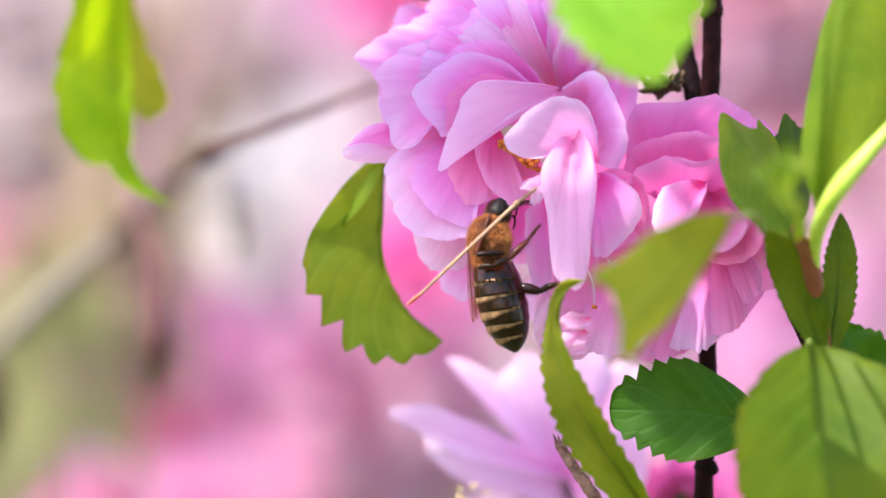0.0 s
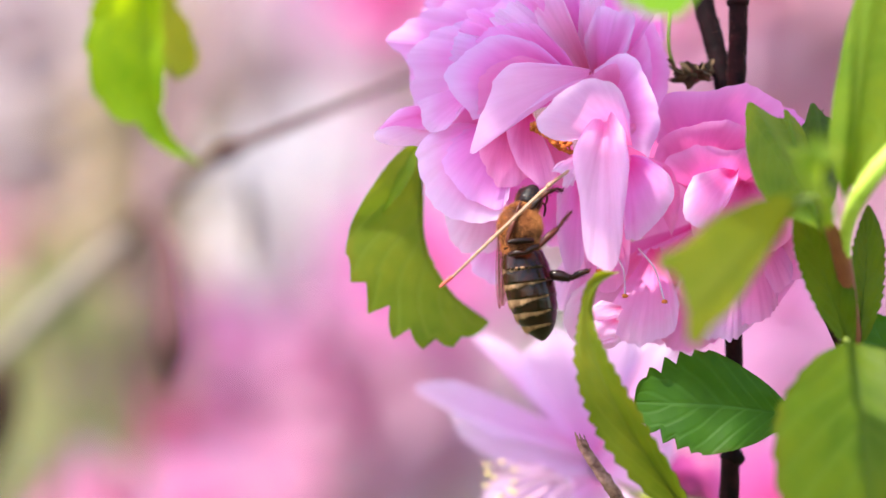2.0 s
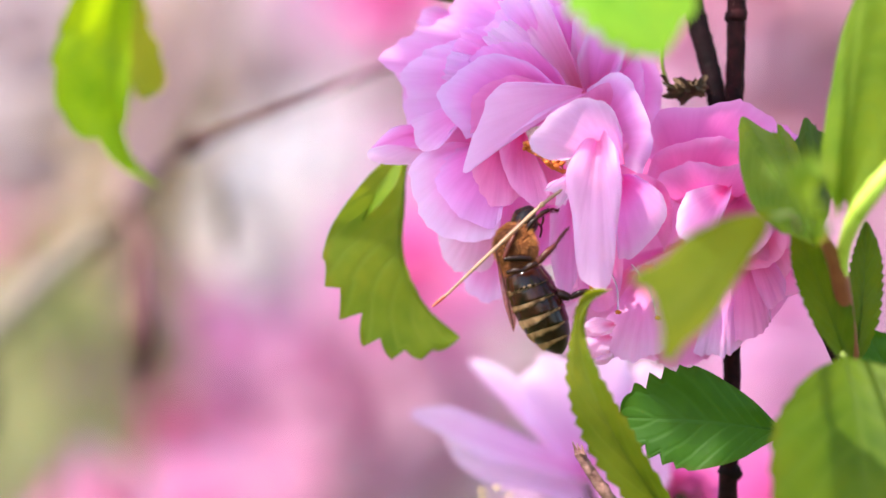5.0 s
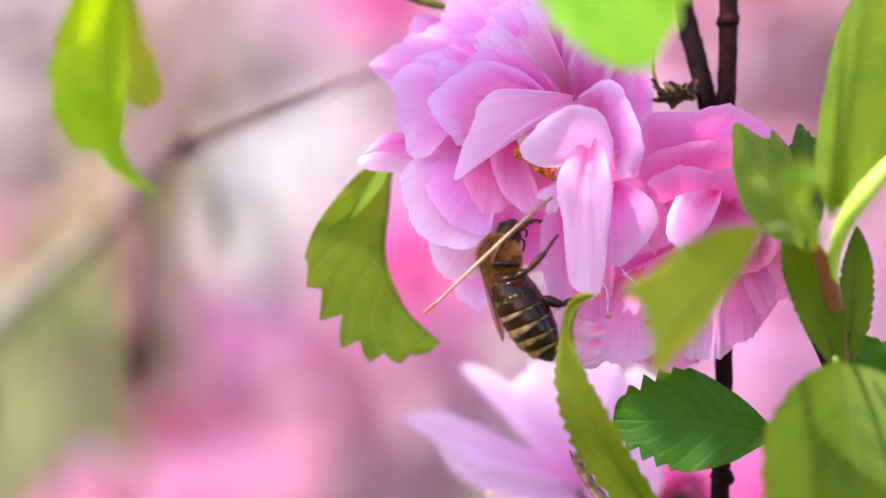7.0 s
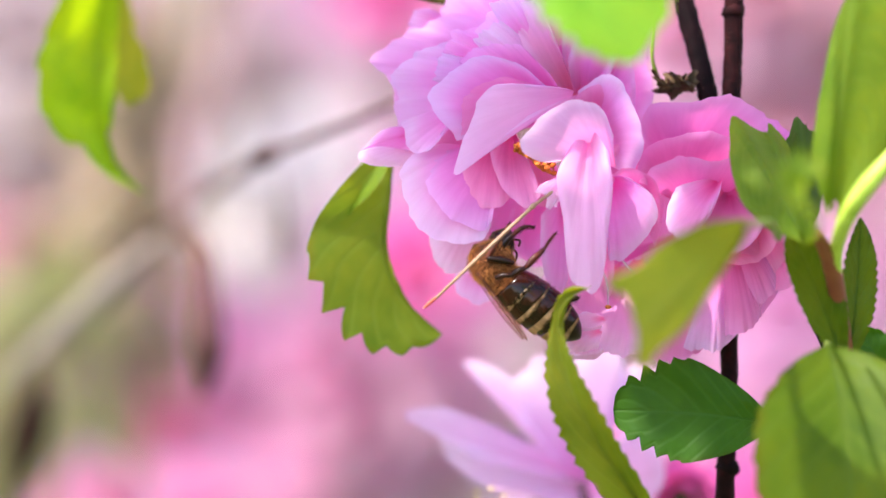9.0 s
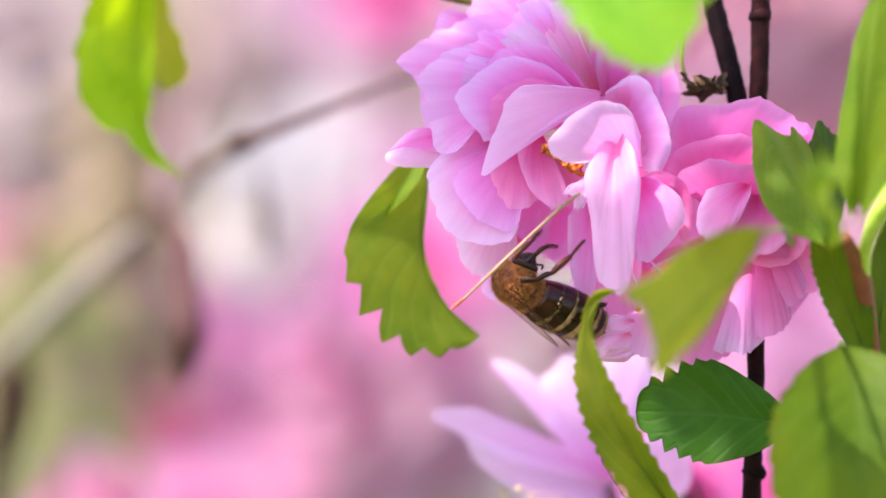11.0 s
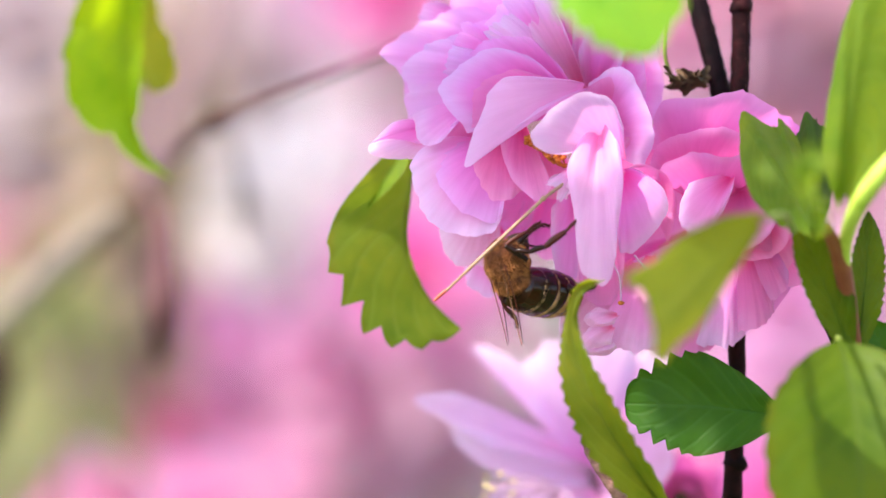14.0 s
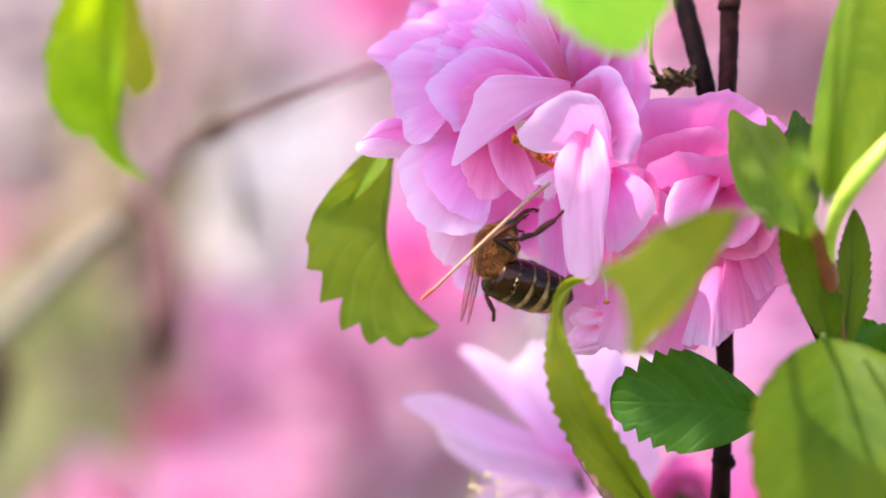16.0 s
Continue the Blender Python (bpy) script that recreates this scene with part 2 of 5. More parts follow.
def wing_material():
    m, nt = material("wing_membrane")
    tc = nt.nodes.new("ShaderNodeTexCoord")
    v = node(nt, "ShaderNodeTexVoronoi", Scale=7.0)
    v.feature = "DISTANCE_TO_EDGE"
    nt.links.new(stretched(nt, tc.outputs["UV"], 0.5, 1.3, 1), v.inputs["Vector"])
    vein = ramp(nt, v.outputs[0], [(0.0, (1, 1, 1)), (0.05, (0, 0, 0))])
    p = node(nt, "ShaderNodeBsdfPrincipled", Roughness=0.25)
    p.inputs["Base Color"].default_value = (0.40, 0.20, 0.13, 1)
    tp = nt.nodes.new("ShaderNodeBsdfTransparent")
    tp.inputs[0].default_value = (0.95, 0.80, 0.74, 1)
    mix = nt.nodes.new("ShaderNodeMixShader")
    share = nt.nodes.new("ShaderNodeMapRange")
    share.inputs[3].default_value, share.inputs[4].default_value = 0.26, 0.7
    out = nt.nodes.new("ShaderNodeOutputMaterial")
    nt.links.new(vein, share.inputs[0])
    nt.links.new(share.outputs[0], mix.inputs[0])
    nt.links.new(tp.outputs[0], mix.inputs[1])
    nt.links.new(p.outputs[0], mix.inputs[2])
    nt.links.new(mix.outputs[0], out.inputs[0])
    return m


WING = wing_material()


def backdrop_material():
    m, nt = material("blooming_thicket")
    tc = nt.nodes.new("ShaderNodeTexCoord")
    a = noise_of(nt, tc.outputs["Object"], 5.0, 3, 0.5)
    b = noise_of(nt, stretched(nt, tc.outputs["Object"], 1, 1, 0.5), 9.0, 4, 0.6)
    c = ramp(nt, a, [(0.36, (0.46, 0.40, 0.38)), (0.5, (0.64, 0.56, 0.55)), (0.58, (0.70, 0.50, 0.60)), (0.72, (0.66, 0.36, 0.50))])
    d = ramp(nt, b, [(0.35, (0.80, 0.74, 0.72)), (0.6, (1, 1, 1))])
    p = node(nt, "ShaderNodeBsdfPrincipled", Roughness=0.9)
    p.inputs["Specular IOR Level"].default_value = 0.1
    out = nt.nodes.new("ShaderNodeOutputMaterial")
    nt.links.new(blend(nt, 1.0, c, d, "MULTIPLY"), p.inputs["Base Color"])
    nt.links.new(p.outputs[0], out.inputs[0])
    return m


BACKDROP = backdrop_material()
GROUND = plain_material("spring_grass", (0.05, 0.08, 0.02), (0.16, 0.18, 0.07), 14, 0.9, 0.1, 1.0)


# ---- tools ----
def P(u, v, d=0.0):
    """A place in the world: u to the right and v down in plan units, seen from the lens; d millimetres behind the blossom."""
    k = (FAR + d / 1000) / FAR
    return Vector(((u - 784) * UNIT * k, d / 1000, EYE - (v - 441) * UNIT * k))


def mm(x, y, z):
    return Vector((x, y, z)) / 1000


def thing(name, place, label, category, group="", kind=""):
    ob = new(name)
    ob.empty_display_size = 0.002
    ob.location = place
    return tagged(ob, label, category, group, kind)


def origin_of(ob):
    p = Vector((0, 0, 0))
    while ob is not None:
        p += ob.location
        ob = ob.parent
    return p


def mesh_of(name, verts, faces, mats, uvs=None, index=None):
    me = bpy.data.meshes.new(name)
    me.from_pydata([tuple(v) for v in verts], [], faces)
    for m in mats:
        me.materials.append(m)
    for p in me.polygons:
        p.use_smooth = True
    if index is not None:
        me.polygons.foreach_set("material_index", index)
    if uvs is not None:
        layer = me.uv_layers.new(name="sheet")
        for loop in me.loops:
            layer.data[loop.index].uv = uvs[loop.vertex_index]
    me.update()
    return me


def part(name, built, mats, parent, label=""):
    """Links one mesh, given in world places, under a thing or a part."""
    verts, faces, uvs = built
    base = origin_of(parent)
    me = mesh_of(name, [Vector(v) - base for v in verts], faces, mats if isinstance(mats, (list, tuple)) else [mats], uvs)
    ob = new(name, me)
    ob.parent = parent
    return tagged(ob, label)


def spline(points, n):
    """A smooth line through the points, with no overshoot: n + 1 places."""
    pts = [Vector(p) for p in points]
    ways = []
    for i, p in enumerate(pts):
        a, c = pts[max(i - 1, 0)], pts[min(i + 1, len(pts) - 1)]
        reach = min([(p - q).length for q in (a, c) if (p - q).length > 0])
        ways.append((c - a).normalized() * reach)
    out, spans = [], len(pts) - 1
    for i in range(n + 1):
        x = i / n * spans
        k = min(int(x), spans - 1)
        t = x - k
        p, q, v, w = pts[k], pts[k + 1], ways[k], ways[k + 1]
        out.append(p * (2 * t ** 3 - 3 * t * t + 1) + v * (t ** 3 - 2 * t * t + t) + q * (3 * t * t - 2 * t ** 3) + w * (t ** 3 - t * t))
    return out


def joined(*builts):
    verts, faces, uvs = [], [], []
    for v, f, u in builts:
        k = len(verts)
        verts += list(v)
        faces += [tuple(i + k for i in q) for q in f]
        uvs += list(u) if u is not None else [(0, 0)] * len(v)
    return verts, faces, uvs


def tube(points, radii, n=24, sides=10, rough=0.0, seed=0, flat=1.0):
    """A tapered round stem through the points; radii in mm at even steps."""
    line = spline(points, n)
    verts, faces, uvs = [], [], []
    side = None
    for i, p in enumerate(line):
        tan = (line[min(i + 1, n)] - line[max(i - 1, 0)]).normalized()
        if side is None:
            side = tan.cross(Vector((0.3, -1, 0.2))).normalized()
        side = (side - tan * side.dot(tan)).normalized()
        up = tan.cross(side)
        x = i / n * (len(radii) - 1)
        k = min(int(x), len(radii) - 2)
        r = (radii[k] + (radii[k + 1] - radii[k]) * (x - k)) / 1000
        for j in range(sides):
            a = 2 * math.pi * j / sides
            q = r * (1 + rough * noise.noise(Vector((i * 0.9 + seed, math.cos(a) * 1.3, math.sin(a) * 1.3))))
            verts.append(p + (side * math.cos(a) + up * math.sin(a) * flat) * q)
            uvs.append((j / sides, i / n))
    for i in range(n):
        for j in range(sides):
            j2 = (j + 1) % sides
            faces.append((i * sides + j, i * sides + j2, (i + 1) * sides + j2, (i + 1) * sides + j))
    faces.append(tuple(range(sides))[::-1])
    faces.append(tuple(n * sides + j for j in range(sides)))
    return verts, faces, uvs


def blob(centre, axes, rings=10, sides=14, rough=0.0, seed=0):
    """An ellipsoid; axes are three vectors in metres."""
    a, b, c = [Vector(x) for x in axes]
    verts, faces, uvs = [], [], []
    for i in range(rings + 1):
        th = math.pi * i / rings
        for j in range(sides):
            ph = 2 * math.pi * j / sides
            e = Vector((math.sin(th) * math.cos(ph), math.sin(th) * math.sin(ph), math.cos(th)))
            q = 1 + rough * noise.noise(e * 2.3 + Vector((seed, 0, 0)))
            verts.append(Vector(centre) + (a * e.x + b * e.y + c * e.z) * q)
            uvs.append((j / sides, i / rings))
    for i in range(rings):
        for j in range(sides):
            j2 = (j + 1) % sides
            faces.append((i * sides + j, (i + 1) * sides + j, (i + 1) * sides + j2, i * sides + j2))
    return verts, faces, uvs


def petal(base, tip, width, bow=(0, 0, 0), cup=0.0, roll=0.0, blunt=4.5, notch=0.04, ruffle=0.85, seed=0, n=22, m=18, waist=0.75, rim=0.35):
    """A petal from base to tip (places), width in mm; bow moves its middle by mm; cup lifts its edges; rim rolls them back;
    blunt: how round the end is (2 pointed, 6 broad); waist: how slowly it widens from its claw."""
    b, t = Vector(base), Vector(tip)
    c = (b + t) / 2 + mm(*bow)
    verts, uvs, faces = [], [], []
    fall = 0.72 - 0.07 * min(blunt, 6)
    power = 1.3 + 0.28 * min(blunt, 6)
    for i in range(n + 1):
        s0 = i / n
        for j in range(m + 1):
            x = math.sin((2 * j / m - 1) * math.pi / 2)
            end = 1 - fall * (1 - max(1 - abs(x) ** power, 0.0) ** 0.55) - notch * (1 - abs(x)) ** 3
            end *= 1 + 0.07 * noise.noise(Vector((x * 2.0, seed * 7.3, 0.2))) + 0.04 * noise.noise(Vector((x * 6.0, seed * 5.3, 0.9)))
            s = s0 * end
            spine = b * (1 - s) ** 2 + c * (2 * s * (1 - s)) + t * s * s
            tan = ((c - b) * (1 - s) + (t - c) * s).normalized()
            side = tan.cross(Vector((0, -1, 0)))
            if side.length < 0.05:
                side = tan.cross(Vector((0, 0, 1)))
            side.normalize()
            side = Matrix.Rotation(radians(roll), 3, tan) @ side
            up = side.cross(tan).normalized()
            grow = math.sin(min(s / 0.72, 1.0) * math.pi / 2) ** (0.5 + waist)
            w = width / 2000 * (0.10 + 0.90 * grow) * (1 - 0.22 * max(s - 0.72, 0) / 0.28)
            w *= 1 + 0.10 * noise.noise(Vector((s0 * 3.0, seed * 2.7, math.copysign(3, x))))
            lift = cup * w * (x * x - 0.3)
            lift += ruffle * 0.002 * (0.30 + x * x) * s * noise.noise(Vector((x * 1.6 + seed * 3.1, s * 2.8, seed * 1.7)))
            lift += 0.00030 * ruffle * noise.noise(Vector((x * 3.4 + seed * 1.3, s * 0.9, seed * 2.1))) * min(1, s * 3)
            lift += 0.00018 * noise.noise(Vector((x * 5 + seed, s * 1.6, seed * 0.3))) * min(1, s * 3)
            far_out = max(abs(x) - 0.6, 0) / 0.4
            lift -= rim * w * far_out ** 2 * (0.35 + noise.noise(Vector((s * 2.4, seed * 1.9, math.copysign(2, x)))))
            lift -= rim * 0.5 * w * max(s0 - 0.75, 0) ** 2 / 0.06 * noise.noise(Vector((x * 1.4, seed * 4.1, 5.0)))
            verts.append(spine + side * (w * x) + up * lift)
            uvs.append((0.5 + x / 2, s0))
    for i in range(n):
        for j in range(m):
            a = i * (m + 1) + j
            faces.append((a, a + 1, a + m + 2, a + m + 1))
    return verts, faces, uvs


def fan(foot, rim, bulge=1.2, curl=0.5, ruffle=0.5, seed=0, n=18, m=44, swell=(0, -1, 0.25)):
    """A broad petal: it widens from its foot (a place) to a rim line (places from one end to the other);
    bulge: mm by which its middle swells, along swell; curl: mm by which the rim rolls back."""
    f = Vector(foot)
    line = spline(rim, m)
    mid = sum(line, Vector()) / len(line)
    out = Vector(swell).normalized()
    size = min(1.0, max((r - f).length for r in line) * 1000 / 14)
    verts, faces, uvs = [], [], []
    for i in range(n + 1):
        s = i / n
        for j, r in enumerate(line):
            x = 2 * j / m - 1
            start = f + (r - mid) * 0.10
            reach = 1 + 0.045 * noise.noise(Vector((x * 3.2, seed * 5.3, 0.9))) + 0.028 * noise.noise(Vector((x * 8.5, seed * 3.7, 2.9))) + 0.012 * noise.noise(Vector((x * 19, seed * 1.3, 6.1))) - 0.02
            p = start + (r - start) * (s * reach)
            lift = bulge * math.sin(math.pi * s ** 0.85) * (1 - 0.55 * x * x)
            lift -= curl * max(s - 0.78, 0) ** 2 / 0.048 * (0.7 + noise.noise(Vector((x * 1.7, seed * 2.9, 4.0))))
            lift += size * ruffle * s * (0.65 * noise.noise(Vector((x * 1.6 + seed * 3.1, s * 1.6, seed * 1.7))) + 0.16 * s * noise.noise(Vector((x * 4.0 + seed, s * 2.0, seed * 0.7))))
            lift += 0.08 * size * s * noise.noise(Vector((x * 9 + seed, s * 1.8, seed * 0.3)))
            verts.append(p + out * lift / 1000)
            uvs.append((0.5 + 0.35 * x, s))
    for i in range(n):
        for j in range(m):
            a = i * (m + 1) + j
            faces.append((a, a + 1, a + m + 2, a + m + 1))
    return verts, faces, uvs


def leaf(rib, left, right, face=(0, -1, 0), fold=20.0, teeth=11, tooth=0.16, widest=0.42, n=80, m=6, seed=0, wave=0.8, sharp=1.0, other=None, tail=1.0, lean=0.10, bare=0.0, least=0.012):
    """A toothed leaf along the midrib's points, base first; left and right half widths in mm; fold lifts both halves in degrees.
    widest: where along the rib (other: on the left half); tail: where the body ends in a drawn-out tip."""
    line = spline(rib, n)
    f = Vector(face).normalized()
    verts, uvs, faces = [], [], []
    cols = 2 * m + 1

    def body(s, peak):
        q = math.log(0.5) / math.log(peak)
        r = min(s / tail, 1.0)
        return max(math.sin(math.pi * r ** q), 0.0) ** (0.85 * sharp)

    for i, p in enumerate(line):
        s = i / n
        tan = (line[min(i + 1, n)] - line[max(i - 1, 0)]).normalized()
        side = tan.cross(f).normalized()
        up = side.cross(tan).normalized()
        thin = 0.36 * max(0.0, 1 - s) / max(1 - tail, 0.2) if tail < 1 else 0.0
        saw = (s * teeth) % 1.0
        cut = tooth * (1 - saw) ** 1.2 * min(1, max(s - bare, 0) * 6) * (1 + 0.5 * noise.noise(Vector((int(s * teeth) * 2.7, seed, 0))))
        for j in range(cols):
            x = (j - m) / m
            prof = max(body(s, (other or widest) if x < 0 else widest), min(thin, 0.36), least * min(1.0, (1 - s) * 9 + 0.05))
            half = (left if x < 0 else right) / 1000 * prof
            reach = abs(x) * (1 - cut * max(abs(x) - 0.45, 0) / 0.55)
            a = radians(fold) * min(1.0, 0.4 + abs(x))
            off = side * (math.copysign(1, x) * reach * half * math.cos(a)) + up * (reach * half * math.sin(a)) + tan * (lean * half * abs(x))
            ripple = wave * 0.001 * abs(x) * noise.noise(Vector((s * 5 + seed, x * 1.3, seed * 0.7)))
            vein = -0.00005 * math.cos((s - 0.25 * abs(x)) * teeth * 2 * math.pi) * abs(x)
            verts.append(p + off + up * (ripple + vein))
            uvs.append((0.5 + x / 2, s))
    for i in range(n):
        for j in range(cols - 1):
            a = i * cols + j
            faces.append((a, a + 1, a + cols + 1, a + cols))
    return verts, faces, uvs


def midrib(rib, r0, r1):
    return tube([Vector(p) + mm(0, 0.06, 0) for p in rib], [r0, r1 * 1.5, r1], 30, 6)


KEYED = []   # (thing, track)
# ---- sway ----
# how far the wind carries each spray: plan units right and down, and degrees of turn clockwise
TIMES = (0, 0.5, 1, 1.5, 2, 2.5, 3, 3.5, 4, 6.5, 7, 7.5, 8, 8.5, 9, 11.5, 12, 12.5, 13, 13.5, 14, 14.5, 15, 15.5, 16)
SWAY = {}
SWAY["blossom"] = ((-55, 30), (-32, 14), (2, -6), (18, -12), (0, 0), (-4, 4), (3, 4), (-6, 14), (-9, 22), (-23, 43), (-28, 45), (-34, 48), (-31, 47), (-34, 42), (-28, 36), (25, 38), (26, 37), (20, 34), (14, 27), (6, 22), (-10, 23), (-16, 20), (-20, 18), (-27, 18), (-32, 21))
SWAY["stem_top"] = ((-53, 19), (-32, 11), (0, 0), (19, -6), (0, 0), (-7, 3), (2, 5), (-7, 12), (-9, 19), (-23, 34), (-29, 35), (-35, 35), (-32, 32), (-35, 28), (-29, 19), (27, 26), (27, 28), (22, 23), (17, 19), (7, 15), (-7, 12), (-15, 9), (-19, 8), (-26, 9), (-32, 11))
SWAY["right_leaf"] = ((-49, 19), (-32, 13), (3, -1), (23, -7), (0, 0), (2, 2), (6, 5), (-5, 13), (-8, 17), (-21, 37), (-24, 37), (-31, 37), (-26, 36), (-28, 32), (-29, 25), (23, 32), (28, 32), (18, 29), (15, 25), (6, 19), (-11, 16), (-15, 13), (-23, 11), (-28, 13), (-32, 13))
SWAY["blade"] = ((-58, 14), (-34, 9), (3, -5), (18, -11), (0, 0), (-5, 6), (4, 8), (-2, 15), (-6, 21), (-28, 38), (-34, 38), (-42, 38), (-36, 38), (-45, 31), (-51, 27), (6, 32), (6, 32), (-2, 31), (-6, 24), (-14, 18), (-26, 15), (-36, 12), (-43, 9), (-48, 11), (-52, 11))
SWAY["big_leaf"] = ((-67, 3), (-30, 9), (14, 9), (6, -8), (0, 0), (-3, 7), (-4, 3), (8, 20), (6, 24), (-20, 32), (-20, 34), (-15, 38), (-23, 30), (-40, 14), (-34, 6), (8, 6), (22, 15), (17, 12), (-3, 0), (2, 3), (-15, -3), (-21, -5), (-29, -8), (-30, -5), (-41, -8))
SWAY["right_stem"] = ((-49, 15), (-26, 21), (0, 7), (14, 1), (0, 0), (-6, 4), (0, 4), (-3, 18), (-3, 23), (-14, 38), (-20, 38), (-22, 44), (-18, 39), (-22, 30), (-14, 23), (34, 29), (34, 29), (31, 27), (20, 18), (14, 19), (0, 12), (-6, 10), (-14, 6), (-17, 10), (-25, 7))
SWAY["low_stem"] = ((-44, 18), (-26, 9), (0, -2), (11, -8), (0, 0), (-6, 3), (0, 4), (-5, 12), (-3, 17), (-11, 34), (-17, 34), (-18, 35), (-15, 32), (-15, 27), (-8, 18), (40, 26), (38, 26), (35, 21), (28, 18), (17, 14), (5, 11), (-2, 7), (-8, 6), (-12, 7), (-15, 7))
SWAY["dark_leaf"] = ((-44, 13), (-29, 10), (2, -1), (9, -7), (0, 0), (-9, 7), (-2, 6), (-8, 11), (-17, 18), (-34, 32), (-37, 31), (-34, 31), (-35, 31), (-44, 21), (-37, 14), (13, 18), (20, 20), (18, 17), (5, 10), (2, 6), (-17, 2), (-20, 0), (-29, -3), (-32, -2), (-43, -2))
SWAY["twig"] = ((-38, 3), (-21, 0), (-1, 0), (7, 0), (0, 0), (-4, 3), (0, 6), (-4, 10), (-1, 14), (-10, 24), (-9, 31), (-9, 33), (-7, 31), (-7, 28), (0, 20), (46, 28), (45, 28), (42, 24), (35, 20), (25, 16), (13, 13), (6, 9), (0, 8), (-4, 9), (-8, 9))
SWAY["left_leaf"] = ((-78, 24, 3), (-64, 4, 4.5), (-6, -7, 0.9), (4, -12, 1.6), (0, 0, 0), (-26, 5, 1.6), (-18, 0, 2.1), (-8, 18, -0.1), (-18, 17, 1.5), (-70, 10, 6.4), (-77, 15, 6.8), (-90, 7, 7.6), (-92, 4, 8), (-98, -2, 8.3), (-74, 2, 6.4), (-5, 6, 5.9), (-12, 4, 6.5), (-6, 4, 5.6), (-13, 0, 5.8), (-40, -10, 6.8), (-39, -10, 7), (-50, -8, 6.1), (-62, -19, 7.6), (-62, -14, 7), (-76, -16, 7.4))
SWAY["far_leaf"] = ((-55, 74, -0.3), (-24, 9, -1.3), (-22, 24, 1.6), (-24, -22, 4.4), (0, 0, 0), (-32, 20, 3.4), (-40, 3, 3.6), (-8, 20, 1.9), (-68, 28, 5), (-62, 36, 3.3), (-71, 52, 2.6), (-100, 57, 4.2), (-82, 40, 2.6), (-120, 47, 5.4), (-100, 40, 5.7), (-18, 16, 3.3), (-16, 29, 3.7), (-42, 36, 5.2), (-14, 5, 3.4), (-54, 31, 4.1), (-48, 20, 3.9), (-40, 20, 2), (-88, 23, 5.2), (-60, 10, 2.3), (-84, 26, 4.5))
SWAY["near_leaf"] = ((-112, 27, 1.2), (-34, 43, -1.6), (8, 11, -0.1), (-22, 30, -0), (0, 0, 0), (-18, 8, 0.1), (4, 20, -0.6), (6, 27, -0.4), (-8, 19, -0.7), (-66, 48, 2.2), (-59, 50, 0.7), (-58, 58, 0.7), (-64, 52, -0.2), (-86, 35, 1), (-84, 40, 1.3), (-37, 56, -0.1), (-18, 54, -0.3), (-22, 59, -0.2), (-42, 48, 0.8), (-28, 44, 1), (-56, 30, 0.5), (-54, 30, 0.2), (-72, 24, 1), (-64, 26, 1.1), (-100, 22, 1.2))
SWAY["top_leaf"] = ((-35, 115), (-20, 77), (25, 15), (35, -23), (0, 0), (-5, 10), (5, 15), (-5, 30), (-15, 45), (-53, 90), (-60, 93), (-67, 95), (-67, 93), (-73, 85), (-77, 80), (-15, 95), (-13, 90), (-17, 85), (-25, 75), (-37, 65), (-50, 70), (-57, 65), (-65, 60), (-70, 60), (-77, 65))
SWAY["far_branch"] = ((-23, 3), (-10, 3), (0, 0), (0, 0), (0, 0), (3, 5), (-6, 3), (-16, 0), (-26, -9), (-56, -11), (-52, -6), (-35, 2), (-4, 11), (33, 8), (54, 6), (17, -21), (13, -29), (5, -29), (-6, -34), (-10, -43), (-13, -43), (-10, -41), (-13, -41), (-12, -32), (-13, -29))
SWAY["low_blossom"] = ((-48, 41), (-36, 31), (-2, 0), (10, -12), (0, 0), (-5, 7), (2, 1), (-13, 36), (-7, 38), (-17, 54), (-22, 54), (-25, 61), (-25, 61), (-23, 51), (-18, 46), (33, 46), (32, 43), (30, 46), (24, 31), (15, 26), (-2, 20), (-10, 17), (-17, 20), (-20, 20), (-25, 22))
# shade and dapple: chosen so that unseen branches move their shade over the petals
SWAY["shade"] = ((-300, -130), (-280, -135), (-255, -150), (-245, -150), (-260, -145), (-265, -140), (-260, -140), (-260, -130), (-240, -110), (-25, 43), (-28, 45), (-34, 48), (-40, 44), (-80, 10), (-120, -20), (10, 38), (26, 37), (20, 34), (14, 27), (6, 22), (-10, 23), (-16, 20), (-20, 18), (-27, 18), (-32, 21))
SWAY["dapple"] = tuple((u + (120 if t > 11 else 0), v + (30 if t > 11 else 0)) for t, (u, v) in zip(TIMES, SWAY["blossom"]))

# ---- ground and distance ----
def ground_sheet():
    n, size = 24, 150.0
    verts, faces = [], []
    for i in range(n + 1):
        for j in range(n + 1):
            x, y = (2 * i / n - 1), (2 * j / n - 1)
            x, y = math.copysign(abs(x) ** 3, x) * size, math.copysign(abs(y) ** 3, y) * size
            verts.append((x, y, 0.05 * noise.noise(Vector((x * 0.3, y * 0.3, 0))) if abs(x) + abs(y) > 3 else 0.0))
    for i in range(n):
        for j in range(n):
            a = i * (n + 1) + j
            faces.append((a, a + n + 1, a + n + 2, a + 1))
    ob = new("ground", mesh_of("ground", verts, faces, [GROUND]))
    return tagged(ob, "mown spring grass below the shrubs", "ground", kind="structure")


